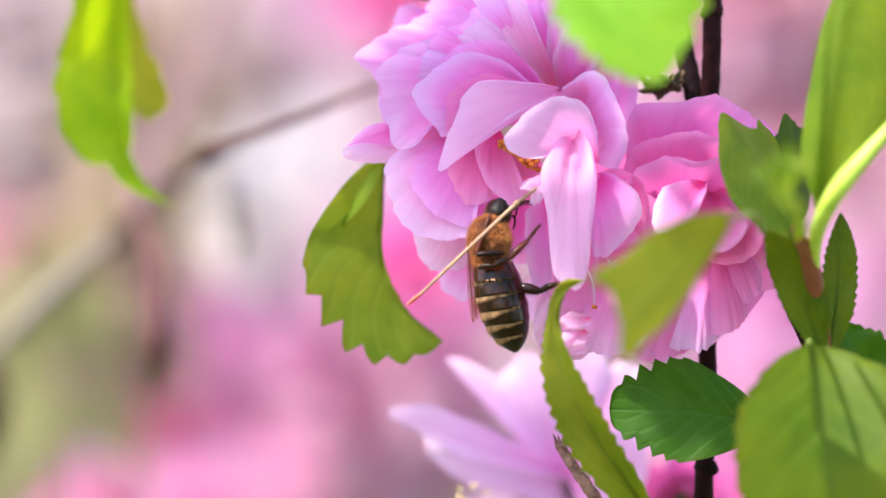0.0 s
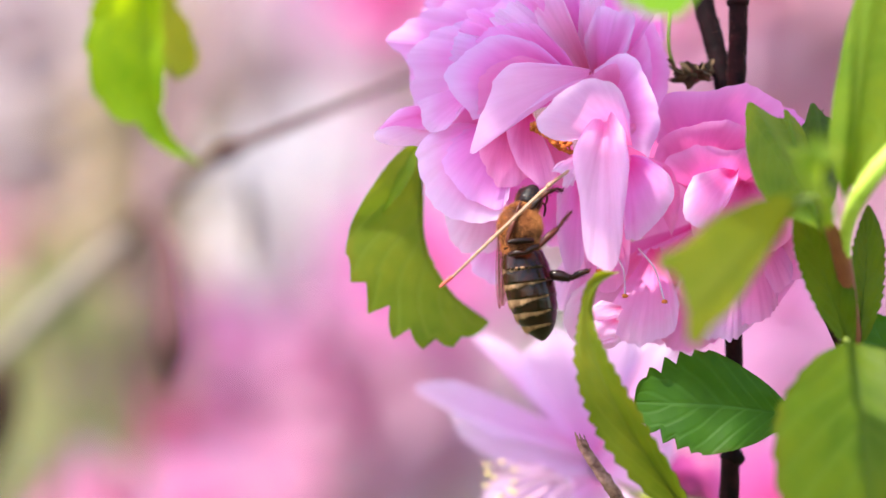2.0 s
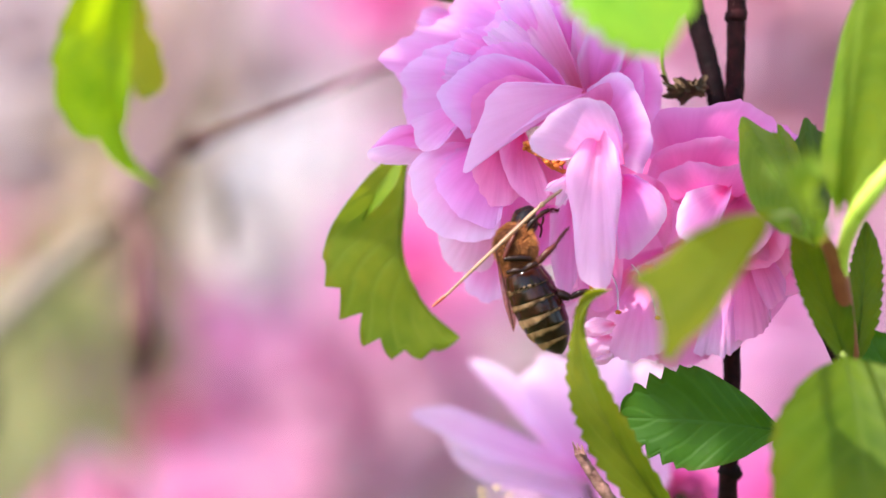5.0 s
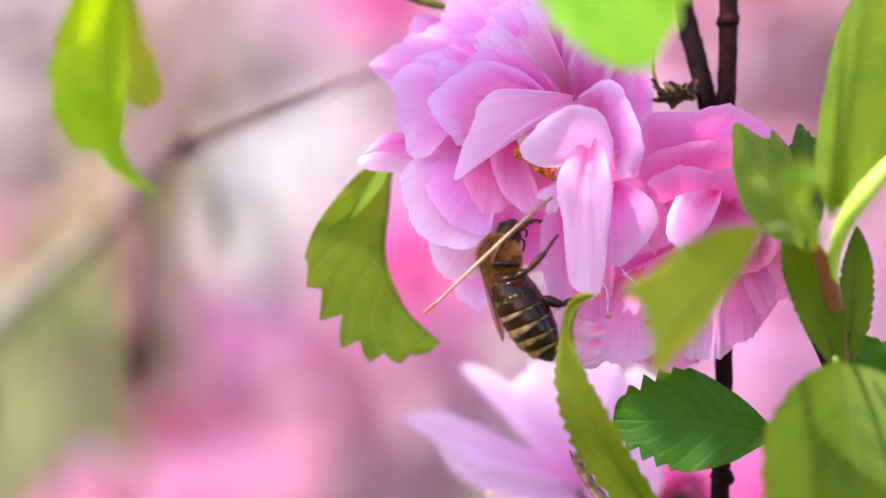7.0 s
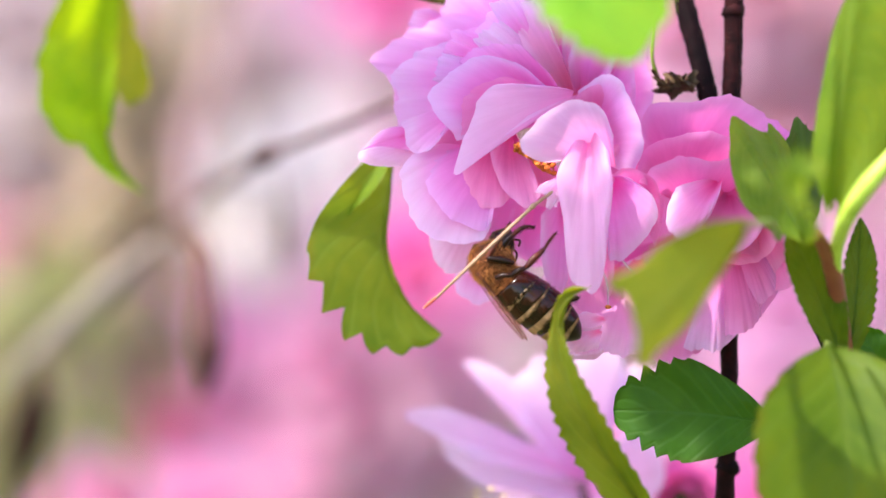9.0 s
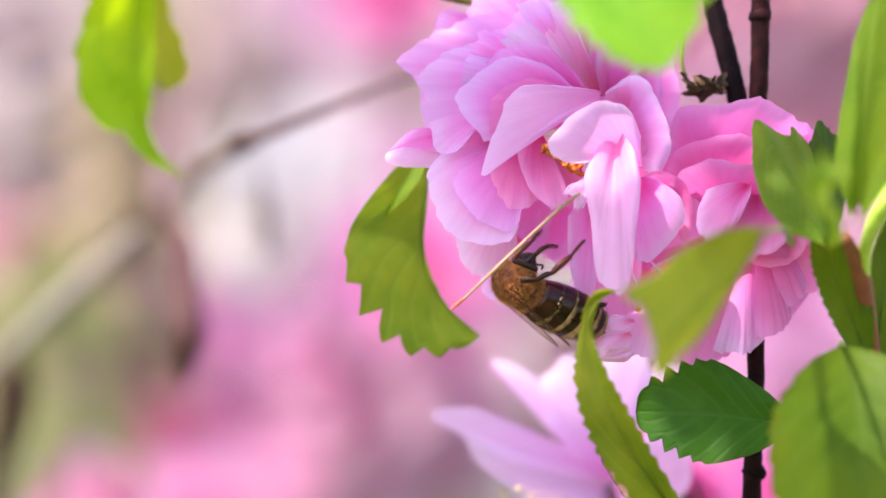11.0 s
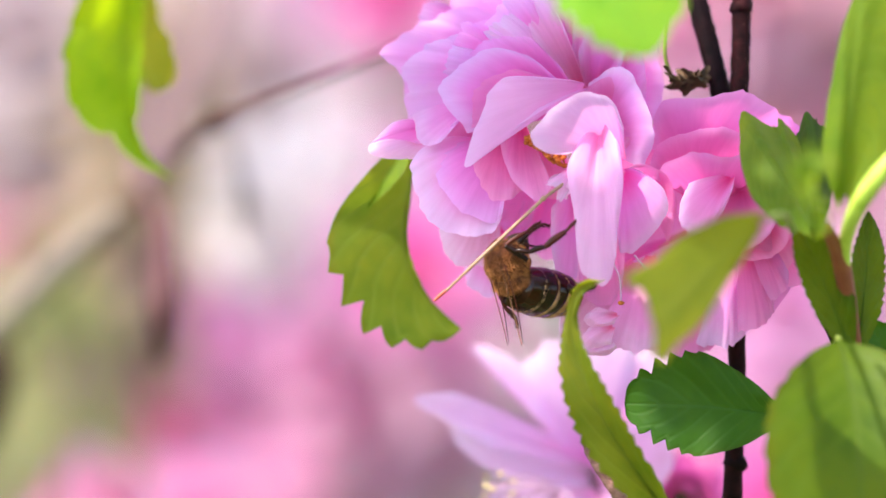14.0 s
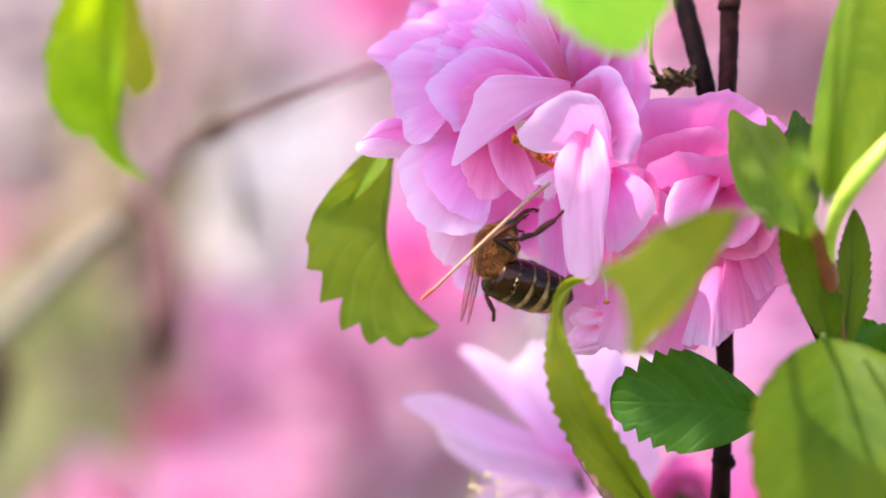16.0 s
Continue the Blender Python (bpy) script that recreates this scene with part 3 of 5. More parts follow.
def thicket_sheet():
    verts, faces = [], []
    n, m = 60, 30
    for i in range(n + 1):
        a = radians(-52 + 104 * i / n)
        for j in range(m + 1):
            z = 2.8 * j / m
            r = 2.6 + 0.10 * noise.noise(Vector((a * 6, z * 3, 0.4)))
            verts.append((math.sin(a) * r, math.cos(a) * r - 0.3, z + (0.15 * noise.noise(Vector((a * 9, 0, 7))) if j == m else 0) - 0.02))
    for i in range(n):
        for j in range(m):
            b = i * (m + 1) + j
            faces.append((b, b + 1, b + m + 2, b + m + 1))
    ob = new("backdrop", mesh_of("backdrop", verts, faces, [BACKDROP]))
    return tagged(ob, "distant thicket of pink and cream blossom", "backdrop", kind="structure")


ground_sheet()
thicket_sheet()


# ---- stems of the shrub ----
def stem(name, points, radii, mat, label, track, category="stem", rough=0.12, n=60, sides=14, seed=0):
    ob = thing(name, points[-1], label, category)
    part("bark", tube(points, radii, n, sides, rough, seed), mat, ob)
    KEYED.append((ob, track))
    return ob


main = stem("shrub_stem", [P(1330, -1000, 14), P(1322, -260, 9), P(1308, -60, 9), P(1306, 60, 9), P(1302, 160, 9), P(1298, 380, 10), P(1299, 610, 9), P(1293, 800, 9), P(1288, 1000, 10), Vector((0.03, 0.02, 0.6)), Vector((0.04, 0.03, -0.02))],
            [0.6, 0.80, 0.88, 0.86, 0.84, 0.82, 0.80, 0.84, 1.0, 2.2, 4.5], BARK, "upright dark reddish shrub stem with fine rough bark", "low_stem", n=120)
part("node", blob(P(1306, 2, 9), (mm(1.1, 0, 0), mm(0, 1.1, 0), mm(0.1, 0, 0.8)), 8, 12, 0.3, 2), BARK, main, "swollen bark ring")
part("node", blob(P(1296, 808, 9), (mm(1.1, 0, -0.3), mm(0, 1.0, 0), mm(0.2, 0, 0.8)), 8, 12, 0.35, 5), BARK_BLACK, main, "swollen leaf node")
side_stem = stem("side_stem", [P(1205, -180, 14), P(1238, -20, 12), P(1262, 70, 11), P(1281, 150, 10), P(1296, 260, 9.5)],
                 [0.85, 0.95, 0.95, 0.9, 0.7], BARK_BLACK, "blackish side stem rising from the shrub stem", "stem_top")
part("bud_scale", blob(P(1226, 134, 9), (mm(1.7, 0, 0.3), mm(0, 0.9, 0), mm(-0.2, 0, 0.8)), 8, 12, 0.9, 3), SEPAL, side_stem, "dark shrivelled bud scales")
for i in range(18):
    a = P(1200 + (i * 37) % 62, 128 + (i * 13) % 26, 8.3)
    b = P(1180 + (i * 41) % 92, 102 + (i * 17) % 46, 6.6 + (i % 3))
    part("bud_scale", petal(a, b, 0.45 + 0.1 * (i % 3), (0, -0.2, 0.2), 0.3, seed=i, n=6, m=4), SEPAL, side_stem)
part("flower_stalk", tube([P(1190, -30, 10), P(1184, 40, 9), P(1184, 90, 9), P(1200, 140, 10)], [0.2, 0.18, 0.18, 0.24], 16, 8), STALK, side_stem, "thin green flower stalk")
def stem_fuzz(ob, points, radius, count, seed):
    """Short stiff hairs along a stem."""
    r = random.Random(seed)
    line = spline(points, 200)
    verts, faces = [], []
    for _ in range(count):
        k = r.randrange(1, 199)
        tan = (line[k + 1] - line[k - 1]).normalized()
        out = tan.cross(Vector((r.uniform(-1, 1), r.uniform(-1, 1), r.uniform(-1, 1)))).normalized()
        p = line[k] + out * radius * 0.00094
        way = (out + tan * r.uniform(-0.5, 0.5)).normalized()
        side = tan * 0.00002
        n = len(verts)
        verts += [p + side, p - side, p + out.cross(tan) * 0.00002, p + way * r.uniform(0.00012, 0.0003)]
        faces += [(n, n + 1, n + 3), (n + 1, n + 2, n + 3), (n + 2, n, n + 3)]
    tagged(part("fuzz", (verts, faces, [(0, 0)] * len(verts)), BARK_GREY, ob, "fine pale hair on the bark"), kind="stuff")


stem_fuzz(main, [P(1308, -60, 9), P(1306, 60, 9), P(1302, 170, 9)], 0.86, 420, 4)
stem_fuzz(side_stem, [P(1238, -20, 12), P(1262, 70, 11), P(1281, 150, 10)], 0.94, 160, 5)
right_stem = stem("side_stem", [P(1402, 412, 3), P(1416, 455, 3), P(1450, 540, 3), P(1488, 622, 2), P(1510, 740, 3), P(1520, 1000, 6), Vector((0.045, 0.02, 0.6)), Vector((0.05, 0.03, 0.2))],
                  [0.15, 0.24, 0.24, 0.36, 0.5, 0.6, 1.2, 2.2], BARK, "thin dark red stem carrying young leaves", "right_stem")
part("petiole", tube([P(1514, 622, -4), P(1502, 540, -7), P(1488, 450, -11), P(1462, 388, -16)], [0.7, 0.8, 0.8, 0.5], 30, 10, 0.05), PETIOLE, right_stem, "reddish leaf stalk")
part("petiole", tube([P(1496, 500, -8), P(1496, 420, -13), P(1514, 360, -18), P(1552, 300, -20), P(1640, 200, -20)], [0.45, 0.6, 0.75, 0.85, 0.5], 30, 10, 0.05), STALK_LIME, right_stem, "yellow-green leaf stalk")
part("node", blob(P(1492, 628, 0), (mm(0.8, 0, 0), mm(0, 0.7, 0), mm(0, 0, 0.6)), 8, 12, 0.4, 7), BARK, right_stem)

twig = thing("broken_twig", P(1180, 1010, 6), "grey-brown dead twig with a splintered end", "twig")
part("bark", tube([P(1026, 782, 4), P(1052, 822, 4), P(1078, 858, 4), P(1108, 905, 5), P(1180, 1010, 6), P(1260, 1160, 8), Vector((0.028, 0.018, 0.82)), Vector((0.036, 0.026, 0.62)), Vector((0.040, 0.03, 0.3))], [0.40, 0.52, 0.55, 0.58, 0.7, 0.8, 1.0, 1.6, 2.0], 70, 12, 0.30, 4), BARK_GREY, twig)
for i in range(5):
    part("splinter", tube([P(1024 + 4 * i, 786 + i, 4 - 0.2 * i), P(1017 + 4 * i, 764 + (i * 7) % 11, 3.8)], [0.17, 0.05], 4, 5, 0.3, i), BARK_GREY, twig, "splintered wood")
KEYED.append((twig, "twig"))


# ---- leaves ----

def leaf_thing(rib, left, right, mat, label, track, group="leaves of the flowering shrub", hold=(), **shape):
    ob = thing("leaf", rib[0], label, "leaf", group)
    part("blade", leaf(rib, left, right, **shape), mat, ob)
    part("midrib", midrib(rib, 0.15, 0.04), mat, ob, "raised midrib")
    if hold:
        part("petiole", tube([rib[0], *hold], [0.22, 0.26, 0.34], 20, 8), STALK, ob, "thin leaf stalk")
    KEYED.append((ob, track))
    return ob


left_leaf = leaf_thing([P(748, 240, 15), P(744, 320, 14), P(742, 400, 14), P(756, 462, 14), P(796, 522, 15), P(866, 570, 16)], 0.5, 8.0, LEAF_SOFT,
                       "olive-green toothed leaf hanging beside the blossom", "left_leaf", face=(0.25, -1, 0.1), fold=10, teeth=11, tooth=0.30, widest=0.56, bare=0.44, seed=1, sharp=0.8, lean=0.12, hold=(P(800, 180, 16), P(930, 140, 22), P(1090, 125, 17)))
part("folded_edge", leaf([P(738, 256, 13), P(706, 318, 12.6), P(658, 396, 13.0)], 1.3, 0.3, (-0.4, -1, 0.4), 18, 3, 0.0, wave=0.2), LEAF, left_leaf, "turned-over leaf edge")
leaf_thing([P(1248, 970, -4), P(1196, 880, -7), P(1122, 775, -9), P(1076, 690, -10), P(1046, 612, -10), P(1037, 550, -10), P(1054, 502, -10), P(1094, 482, -9)], 2.9, 2.3, LEAF_MOSS,
           "narrow twisted young leaf with a curled tip", "blade", face=(-0.35, -1, 0.1), fold=24, teeth=26, tooth=0.22, widest=0.34, wave=1.2, seed=2, sharp=3.0, least=0.22, hold=(P(1270, 985, 4), P(1289, 1000, 10)))
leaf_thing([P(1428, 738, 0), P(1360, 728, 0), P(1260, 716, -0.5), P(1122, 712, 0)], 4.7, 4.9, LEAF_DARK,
           "dark green toothed leaf, its shade put into the colour", "dark_leaf", face=(0.05, -1, 0.15), fold=8, teeth=16, tooth=0.30, widest=0.74, other=0.70, bare=0.66, seed=3, sharp=0.66, hold=(P(1470, 728, 1), P(1508, 735, 3)))
leaf_thing([P(1500, 605, -18), P(1520, 700, -21), P(1535, 830, -24), P(1540, 1000, -25), P(1530, 1160, -24)], 9.3, 8.5, LEAF_FRESH,
           "broad bright green leaf with sunlit face", "big_leaf", face=(0.1, -1, 0.4), fold=12, teeth=13, tooth=0.05, widest=0.45, seed=4, sharp=0.95, hold=(P(1496, 602, -8), P(1492, 626, 0)))


def broad_leaf(foot, rim, mat, label, track, hold=(), bulge=0.6):
    """A leaf spread from its foot to an uneven, toothed rim; foot, rim and hold in plan units."""
    ob = thing("leaf", P(*foot), label, "leaf", "leaves of the flowering shrub")
    part("blade", fan(P(*foot), [P(*r) for r in rim], bulge, 0.2, 0.4, 6, m=60), mat, ob)
    part("midrib", midrib([P(*foot), P(*rim[len(rim) // 2])], 0.12, 0.04), mat, ob, "raised midrib")
    if hold:
        part("petiole", tube([P(*foot), *[P(*h) for h in hold]], [0.22, 0.26, 0.34], 20, 8), STALK, ob, "thin leaf stalk")
    KEYED.append((ob, track))


broad_leaf((1406, 358, -36), [(1330, 352, -39), (1256, 388, -42), (1200, 440, -44), (1154, 466, -46), (1198, 492, -45), (1212, 545, -45), (1219, 618, -45), (1252, 588, -44), (1302, 540, -42), (1346, 470, -40), (1392, 396, -37)], LEAF_OLIVE,
           "folded yellow-green young leaf close to the lens", "near_leaf", ((1440, 350, -26), (1456, 378, -16)))
broad_leaf((1450, 392, -14), [(1392, 384, -14), (1338, 330, -12), (1318, 262, -8), (1316, 196, -5), (1330, 181, -5), (1380, 206, -5), (1389, 187, -4), (1408, 205, -4), (1424, 232, -5), (1436, 300, -8)], LEAF,
           "green toothed leaf rising behind a young shoot", "right_leaf")
broad_leaf((1455, 392, -10), [(1420, 330, -8), (1412, 236, -4), (1424, 208, -3), (1437, 183, -3), (1456, 194, -3), (1478, 214, -3), (1486, 290, -5), (1480, 350, -8)], LEAF_DEEP,
           "small dark green toothed leaf of the young shoot", "right_leaf")
leaf_thing([P(1454, 408, -24), P(1450, 360, -38), P(1444, 300, -50), P(1446, 236, -50)], 2.6, 2.6, LEAF,
           "yellow-green unfolding leaf in front of the darker ones", "right_leaf", face=(0.2, -1, 0.3), fold=24, teeth=6, tooth=0.1, widest=0.55, seed=7)
broad_leaf((1502, 348, -16), [(1478, 310, -16), (1466, 240, -16), (1474, 168, -16), (1484, 110, -16), (1500, 40, -16), (1532, -40, -15), (1580, -80, -14), (1640, -20, -14), (1640, 120, -15), (1604, 236, -16), (1548, 304, -16)], LEAF,
           "large green leaf rising from the young shoot", "right_leaf", bulge=1.2)
leaf_thing([P(1508, 620, -8), P(1474, 530, -9), P(1440, 440, -10), P(1408, 368, -11)], 2.1, 2.4, LEAF_FRESH,
           "green toothed leaf pressed along the red stalk", "right_stem", face=(0.1, -1, 0.0), fold=10, teeth=15, tooth=0.10, widest=0.5, seed=10, sharp=0.8)
leaf_thing([P(1516, 616, -5), P(1528, 520, -5), P(1534, 440, -5), P(1537, 362, -5)], 1.7, 1.9, LEAF_MID,
           "narrow green toothed leaf behind the red stalk", "right_stem", face=(0.1, -1, 0.0), fold=10, teeth=15, tooth=0.14, widest=0.46, seed=14, sharp=0.8)
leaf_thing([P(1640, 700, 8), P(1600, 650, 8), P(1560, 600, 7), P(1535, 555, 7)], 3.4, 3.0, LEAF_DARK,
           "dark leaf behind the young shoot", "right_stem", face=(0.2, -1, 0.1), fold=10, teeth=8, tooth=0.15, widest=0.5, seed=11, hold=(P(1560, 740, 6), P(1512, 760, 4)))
top_leaf = leaf_thing([P(1030, -250, -40), P(1070, -150, -44), P(1140, -60, -46), P(1205, 30, -46)], 9.0, 4.8, LEAF_LIME,
                      "sunlit bright green leaf hanging over the blossom", "top_leaf", face=(0.0, -1, 0.5), fold=12, teeth=9, tooth=0.26, widest=0.55, seed=12)
part("petiole", tube([P(1030, -250, -40), P(1060, -420, -30), P(1180, -560, -8), P(1300, -640, 6)], [0.35, 0.35, 0.4, 0.5], 16, 8), STALK, top_leaf)
far_leaf = leaf_thing([P(280, -260, 38), P(262, -120, 40), P(252, 20, 42), P(256, 110, 42), P(270, 190, 43), P(302, 252, 44), P(362, 296, 45)], 2.2, 6.9, LEAF_BRIGHT,
                      "bright yellow-green hanging leaf with a long drooping tip", "far_leaf", face=(0.2, -1, 0.3), fold=24, teeth=9, tooth=0.10, widest=0.66, other=0.62, seed=13, sharp=0.55, tail=0.70, hold=(P(420, -420, 38), P(900, -470, 26), P(1320, -240, 10)))
part("folded_half", leaf([P(262, -250, 44), P(268, -100, 44), P(274, 30, 45), P(322, 142, 46)], 3.4, 1.2, (0.4, -1, 0.2), 10, 5, 0.16, 0.80, n=40, m=4, seed=15, sharp=0.5), LEAF_OLIVE, far_leaf, "darker folded half of the leaf")

# ---- the double blossom with the bee ----
def blossom_thing(place, label, track, group="double pink blossoms"):
    ob = thing("blossom", place, label, "flower", group)
    KEYED.append((ob, track))
    return ob


rose = blossom_thing(P(1075, 130, 12), "full double pink almond blossom on the dark stem", "blossom")


def lay(flower, base, tip, width, bow=(0, 0, 0), mat=None, **shape):
    lay.count += 1
    shape["cup"] = shape.get("cup", 0.0) * 0.7
    return part("petal", petal(P(*base), P(*tip), width, bow, seed=lay.count, **shape), mat or PETAL, flower)


lay.count = 0
def spread(flower, foot, rim, mat=None, **shape):
    """Adds a broad petal; foot and rim in plan units."""
    lay.count += 1
    return part("petal", fan(P(*foot), [P(*r) for r in rim], seed=lay.count, **shape), mat or PETAL, flower)


# crown, back to front
spread(rose, (900, 60, 15), [(742, 14, 14), (754, -16, 14), (784, -26, 14), (806, 4, 14)], PETAL)
spread(rose, (1065, 185, 17), [(800, 30, 12), (806, -40, 11), (850, -90, 11), (930, -115, 11)], PETAL, bulge=2.2)
spread(rose, (1075, 185, 17), [(890, -60, 11), (960, -125, 10), (1040, -135, 10), (1105, -95, 10)], PETAL_PALE, bulge=2.2)
spread(rose, (1095, 150, 16), [(1055, -80, 11), (1120, -25, 10), (1160, 45, 10), (1185, 120, 10), (1182, 200, 11)], PETAL, bulge=2.0)
spread(rose, (1150, 110, 14), [(1157, 76, 13), (1164, 18, 13), (1177, 66, 13)], PETAL, bulge=0.3)
spread(rose, (1060, 150, 15), [(724, 196, 11), (708, 105, 9.5), (684, 73, 9), (727, 24, 9), (790, -8, 9.5), (868, -22, 10)], PETAL, bulge=2.4, curl=0.3)
spread(rose, (1045, 155, 13), [(742, 206, 8), (718, 132, 6.5), (731, 76, 5.5), (784, 42, 5.5), (862, 26, 6)], PETAL_PALE, bulge=2.2)
spread(rose, (1055, 190, 14), [(782, 84, 6), (838, 26, 5), (905, -4, 5), (968, 14, 6)], PETAL, bulge=2.4)
spread(rose, (1060, 190, 13), [(862, 34, 5), (905, -34, 4.5), (962, -52, 4.5), (1012, -4, 5)], PETAL_PALE, bulge=2.2)
spread(rose, (1068, 190, 13), [(992, 26, 4.5), (1022, -52, 4), (1085, -50, 4.5), (1124, 34, 6)], PETAL, bulge=2.2)
spread(rose, (1062, 185, 11), [(955, 52, 4), (936, -22, 3), (974, -48, 2.5), (1008, 30, 3)], PETAL_PALE_SUN, bulge=1.6, curl=0.8)
spread(rose, (1078, 195, 12), [(1078, 44, 6), (1122, 30, 6), (1152, 92, 6), (1156, 170, 7)], PETAL, bulge=1.8)
spread(rose, (1045, 190, 11), [(812, 96, 4), (870, 44, 2.5), (938, 36, 2), (996, 84, 3)], PETAL, bulge=2.0)
for i in range(8):
    a = radians(158 - 13.5 * i)
    r = (1.0 + 0.10 * math.sin(i * 2.7)) * (250 if i < 5 else 185)
    u, v, d = 1050 + r * math.cos(a) * 1.08, 150 - r * math.sin(a) * 0.80, 3.5 + 1.2 * math.sin(i * 1.9)
    side = 34 + 10 * math.sin(i * 3.3)
    w = (side * math.sin(a), side * math.cos(a))
    spread(rose, (1056, 178, 12), [(u * 0.55 + 472 - w[0], v * 0.55 + 68 - w[1], d + 2), (u - w[0] * 0.8, v - w[1] * 0.8, d), (u, v, d - 0.6), (u + w[0] * 0.8, v + w[1] * 0.8, d), (u * 0.55 + 472 + w[0], v * 0.55 + 68 + w[1], d + 2)],
           (PETAL_PALE, PETAL, PETAL_PALE_SUN)[i % 3], bulge=2.0, curl=0.7, ruffle=0.7)
# the ring round the heart
spread(rose, (1055, 225, 9), [(1052, 118, 3), (1098, 88, 1.5), (1136, 108, 0.5), (1160, 170, 0), (1168, 226, 0.5), (1150, 278, 2)], PETAL_WARM, bulge=1.0, curl=0.9)
spread(rose, (1080, 210, 7), [(1034, 140, 3), (1080, 112, 2.5), (1120, 128, 2), (1142, 196, 2), (1118, 240, 3)], PETAL_DEEP, bulge=0.6)
spread(rose, (1015, 175, 9), [(834, 212, 2.5), (797, 166, 1.5), (788, 124, 1), (826, 82, 0.5), (886, 57, 0.5), (942, 70, 1), (1000, 116, 2.5)], PETAL_WARM, bulge=0.8, curl=0.8)
spread(rose, (1025, 160, 6), [(840, 204, 1.6), (845, 150, 1.0), (868, 117, 0.6), (922, 99, 0.6), (990, 116, 1.6)], PETAL_DEEP, bulge=0.4, curl=0.3)
spread(rose, (870, 145, 6), [(738, 178, 4), (750, 226, 3.5), (786, 232, 3), (806, 200, 3)], PETAL_PALE, bulge=0.8)
spread(rose, (900, 150, 8), [(778, 186, 6), (792, 256, 5), (830, 304, 5), (872, 296, 5)], PETAL_DEEP, bulge=0.8)
spread(rose, (1045, 132, 3), [(962, 117, 0.5), (906, 111, 0), (868, 142, -0.6), (850, 202, -1.2), (833, 270, -1.8), (864, 246, -1.4), (917, 206, -0.8), (958, 170, -0.2)], PETAL_SOFT, bulge=0.9, curl=0.3, ruffle=0.3)
# left bowl
spread(rose, (905, 225, 9), [(772, 226, 5), (740, 252, 4), (732, 290, 3), (744, 338, 2), (773, 377, 1), (830, 395, 0.3), (880, 388, 0), (898, 366, 0)], PETAL_PALE, bulge=2.6, curl=0.3)
spread(rose, (910, 228, 8), [(802, 234, 4), (777, 268, 3), (790, 316, 1.2), (832, 354, 0), (882, 373, -0.6), (900, 352, -0.6)], PETAL, bulge=2.0, curl=0.4)
spread(rose, (905, 205, 7), [(842, 238, 3), (846, 290, 1.4), (870, 326, 0.4), (912, 330, 0.2), (942, 312, 0.6)], PETAL_DEEP, bulge=1.2)
spread(rose, (930, 185, 5), [(892, 220, 2), (904, 270, 0.4), (934, 316, -0.3), (966, 334, -0.8), (986, 300, -0.4), (956, 236, 1)], PETAL_ROSE, bulge=0.8, curl=0.3)
spread(rose, (965, 215, 9), [(938, 262, 5), (962, 314, 3), (1000, 328, 3), (1024, 290, 4)], PETAL_DEEP, bulge=0.8)
spread(rose, (885, 320, 11), [(786, 382, 9), (799, 430, 8), (831, 449, 7.5), (872, 446, 7.5), (897, 408, 8)], PETAL_PALE_SUN, bulge=1.0)
spread(rose, (900, 380, 12), [(832, 436, 11), (836, 480, 11), (870, 502, 11), (905, 492, 11)], PETAL_PALE)
spread(rose, (785, 200, 7), [(748, 186, 6), (704, 190, 5.5), (678, 216, 5), (668, 230, 5), (704, 240, 5), (748, 234, 5)], PETAL, bulge=0.8)
spread(rose, (775, 222, 6.5), [(684, 222, 5), (659, 238, 4.2), (688, 256, 4), (736, 258, 4.6), (758, 242, 5)], PETAL_PALE_SUN, bulge=0.5)
# behind the bee
lay(rose, (1090, 190, 17), (1190, 430, 13), 10, (1, 0, 0), PETAL_DEEP, cup=0.2)
lay(rose, (1050, 220, 16), (1080, 440, 12), 8, (0, 0, 0), PETAL, cup=0.2)
lay(rose, (985, 230, 14), (935, 420, 12), 8, (0, 1, 0), PETAL, cup=0.2)
lay(rose, (1000, 240, 14), (985, 440, 12), 7, (0, 1, 0), PETAL, cup=0.2)
lay(rose, (960, 230, 13), (870, 430, 11), 6, (-0.5, 1, 0), PETAL_PALE, cup=0.2)
# hood over the heart and hanging tongues
spread(rose, (1030, 310, 6), [(984, 346, 5), (986, 420, 4.4), (1007, 492, 4), (1030, 470, 4), (1050, 400, 4), (1046, 340, 4.5)], PETAL_PALE, bulge=0.6)
spread(rose, (1075, 320, 6), [(1030, 400, 4), (1038, 490, 3), (1078, 522, 3), (1112, 480, 3), (1118, 390, 4)], PETAL_ROSE, bulge=0.8)
spread(rose, (1112, 285, 2), [(1106, 312, 0.5), (1104, 384, -1), (1108, 424, -1.6), (1126, 428, -1.8), (1166, 392, -1.6), (1191, 348, -1), (1184, 308, -0.4), (1150, 280, 0.5)], PETAL_PALE, bulge=1.4, curl=0.4)
spread(rose, (1110, 262, 2), [(1034, 240, -2), (985, 246, -3.4), (946, 223, -4.4), (958, 187, -4.6), (1000, 151, -4.2), (1050, 135, -3.8), (1093, 150, -3), (1114, 200, -2)], PETAL_PALE_SUN, bulge=1.6, curl=0.4, ruffle=0.3, swell=(-0.2, -1, 0.5))
spread(rose, (1072, 205, -1), [(1034, 226, -2), (1012, 276, -3.0), (1024, 346, -3.6), (1030, 425, -3.9), (1044, 470, -4.2), (1066, 478, -4.8), (1088, 480, -5.1), (1099, 440, -5.2), (1105, 380, -5.2), (1115, 300, -4.7), (1108, 236, -3.4)], PETAL_SOFT, bulge=0.9, curl=0.7, ruffle=0.4)


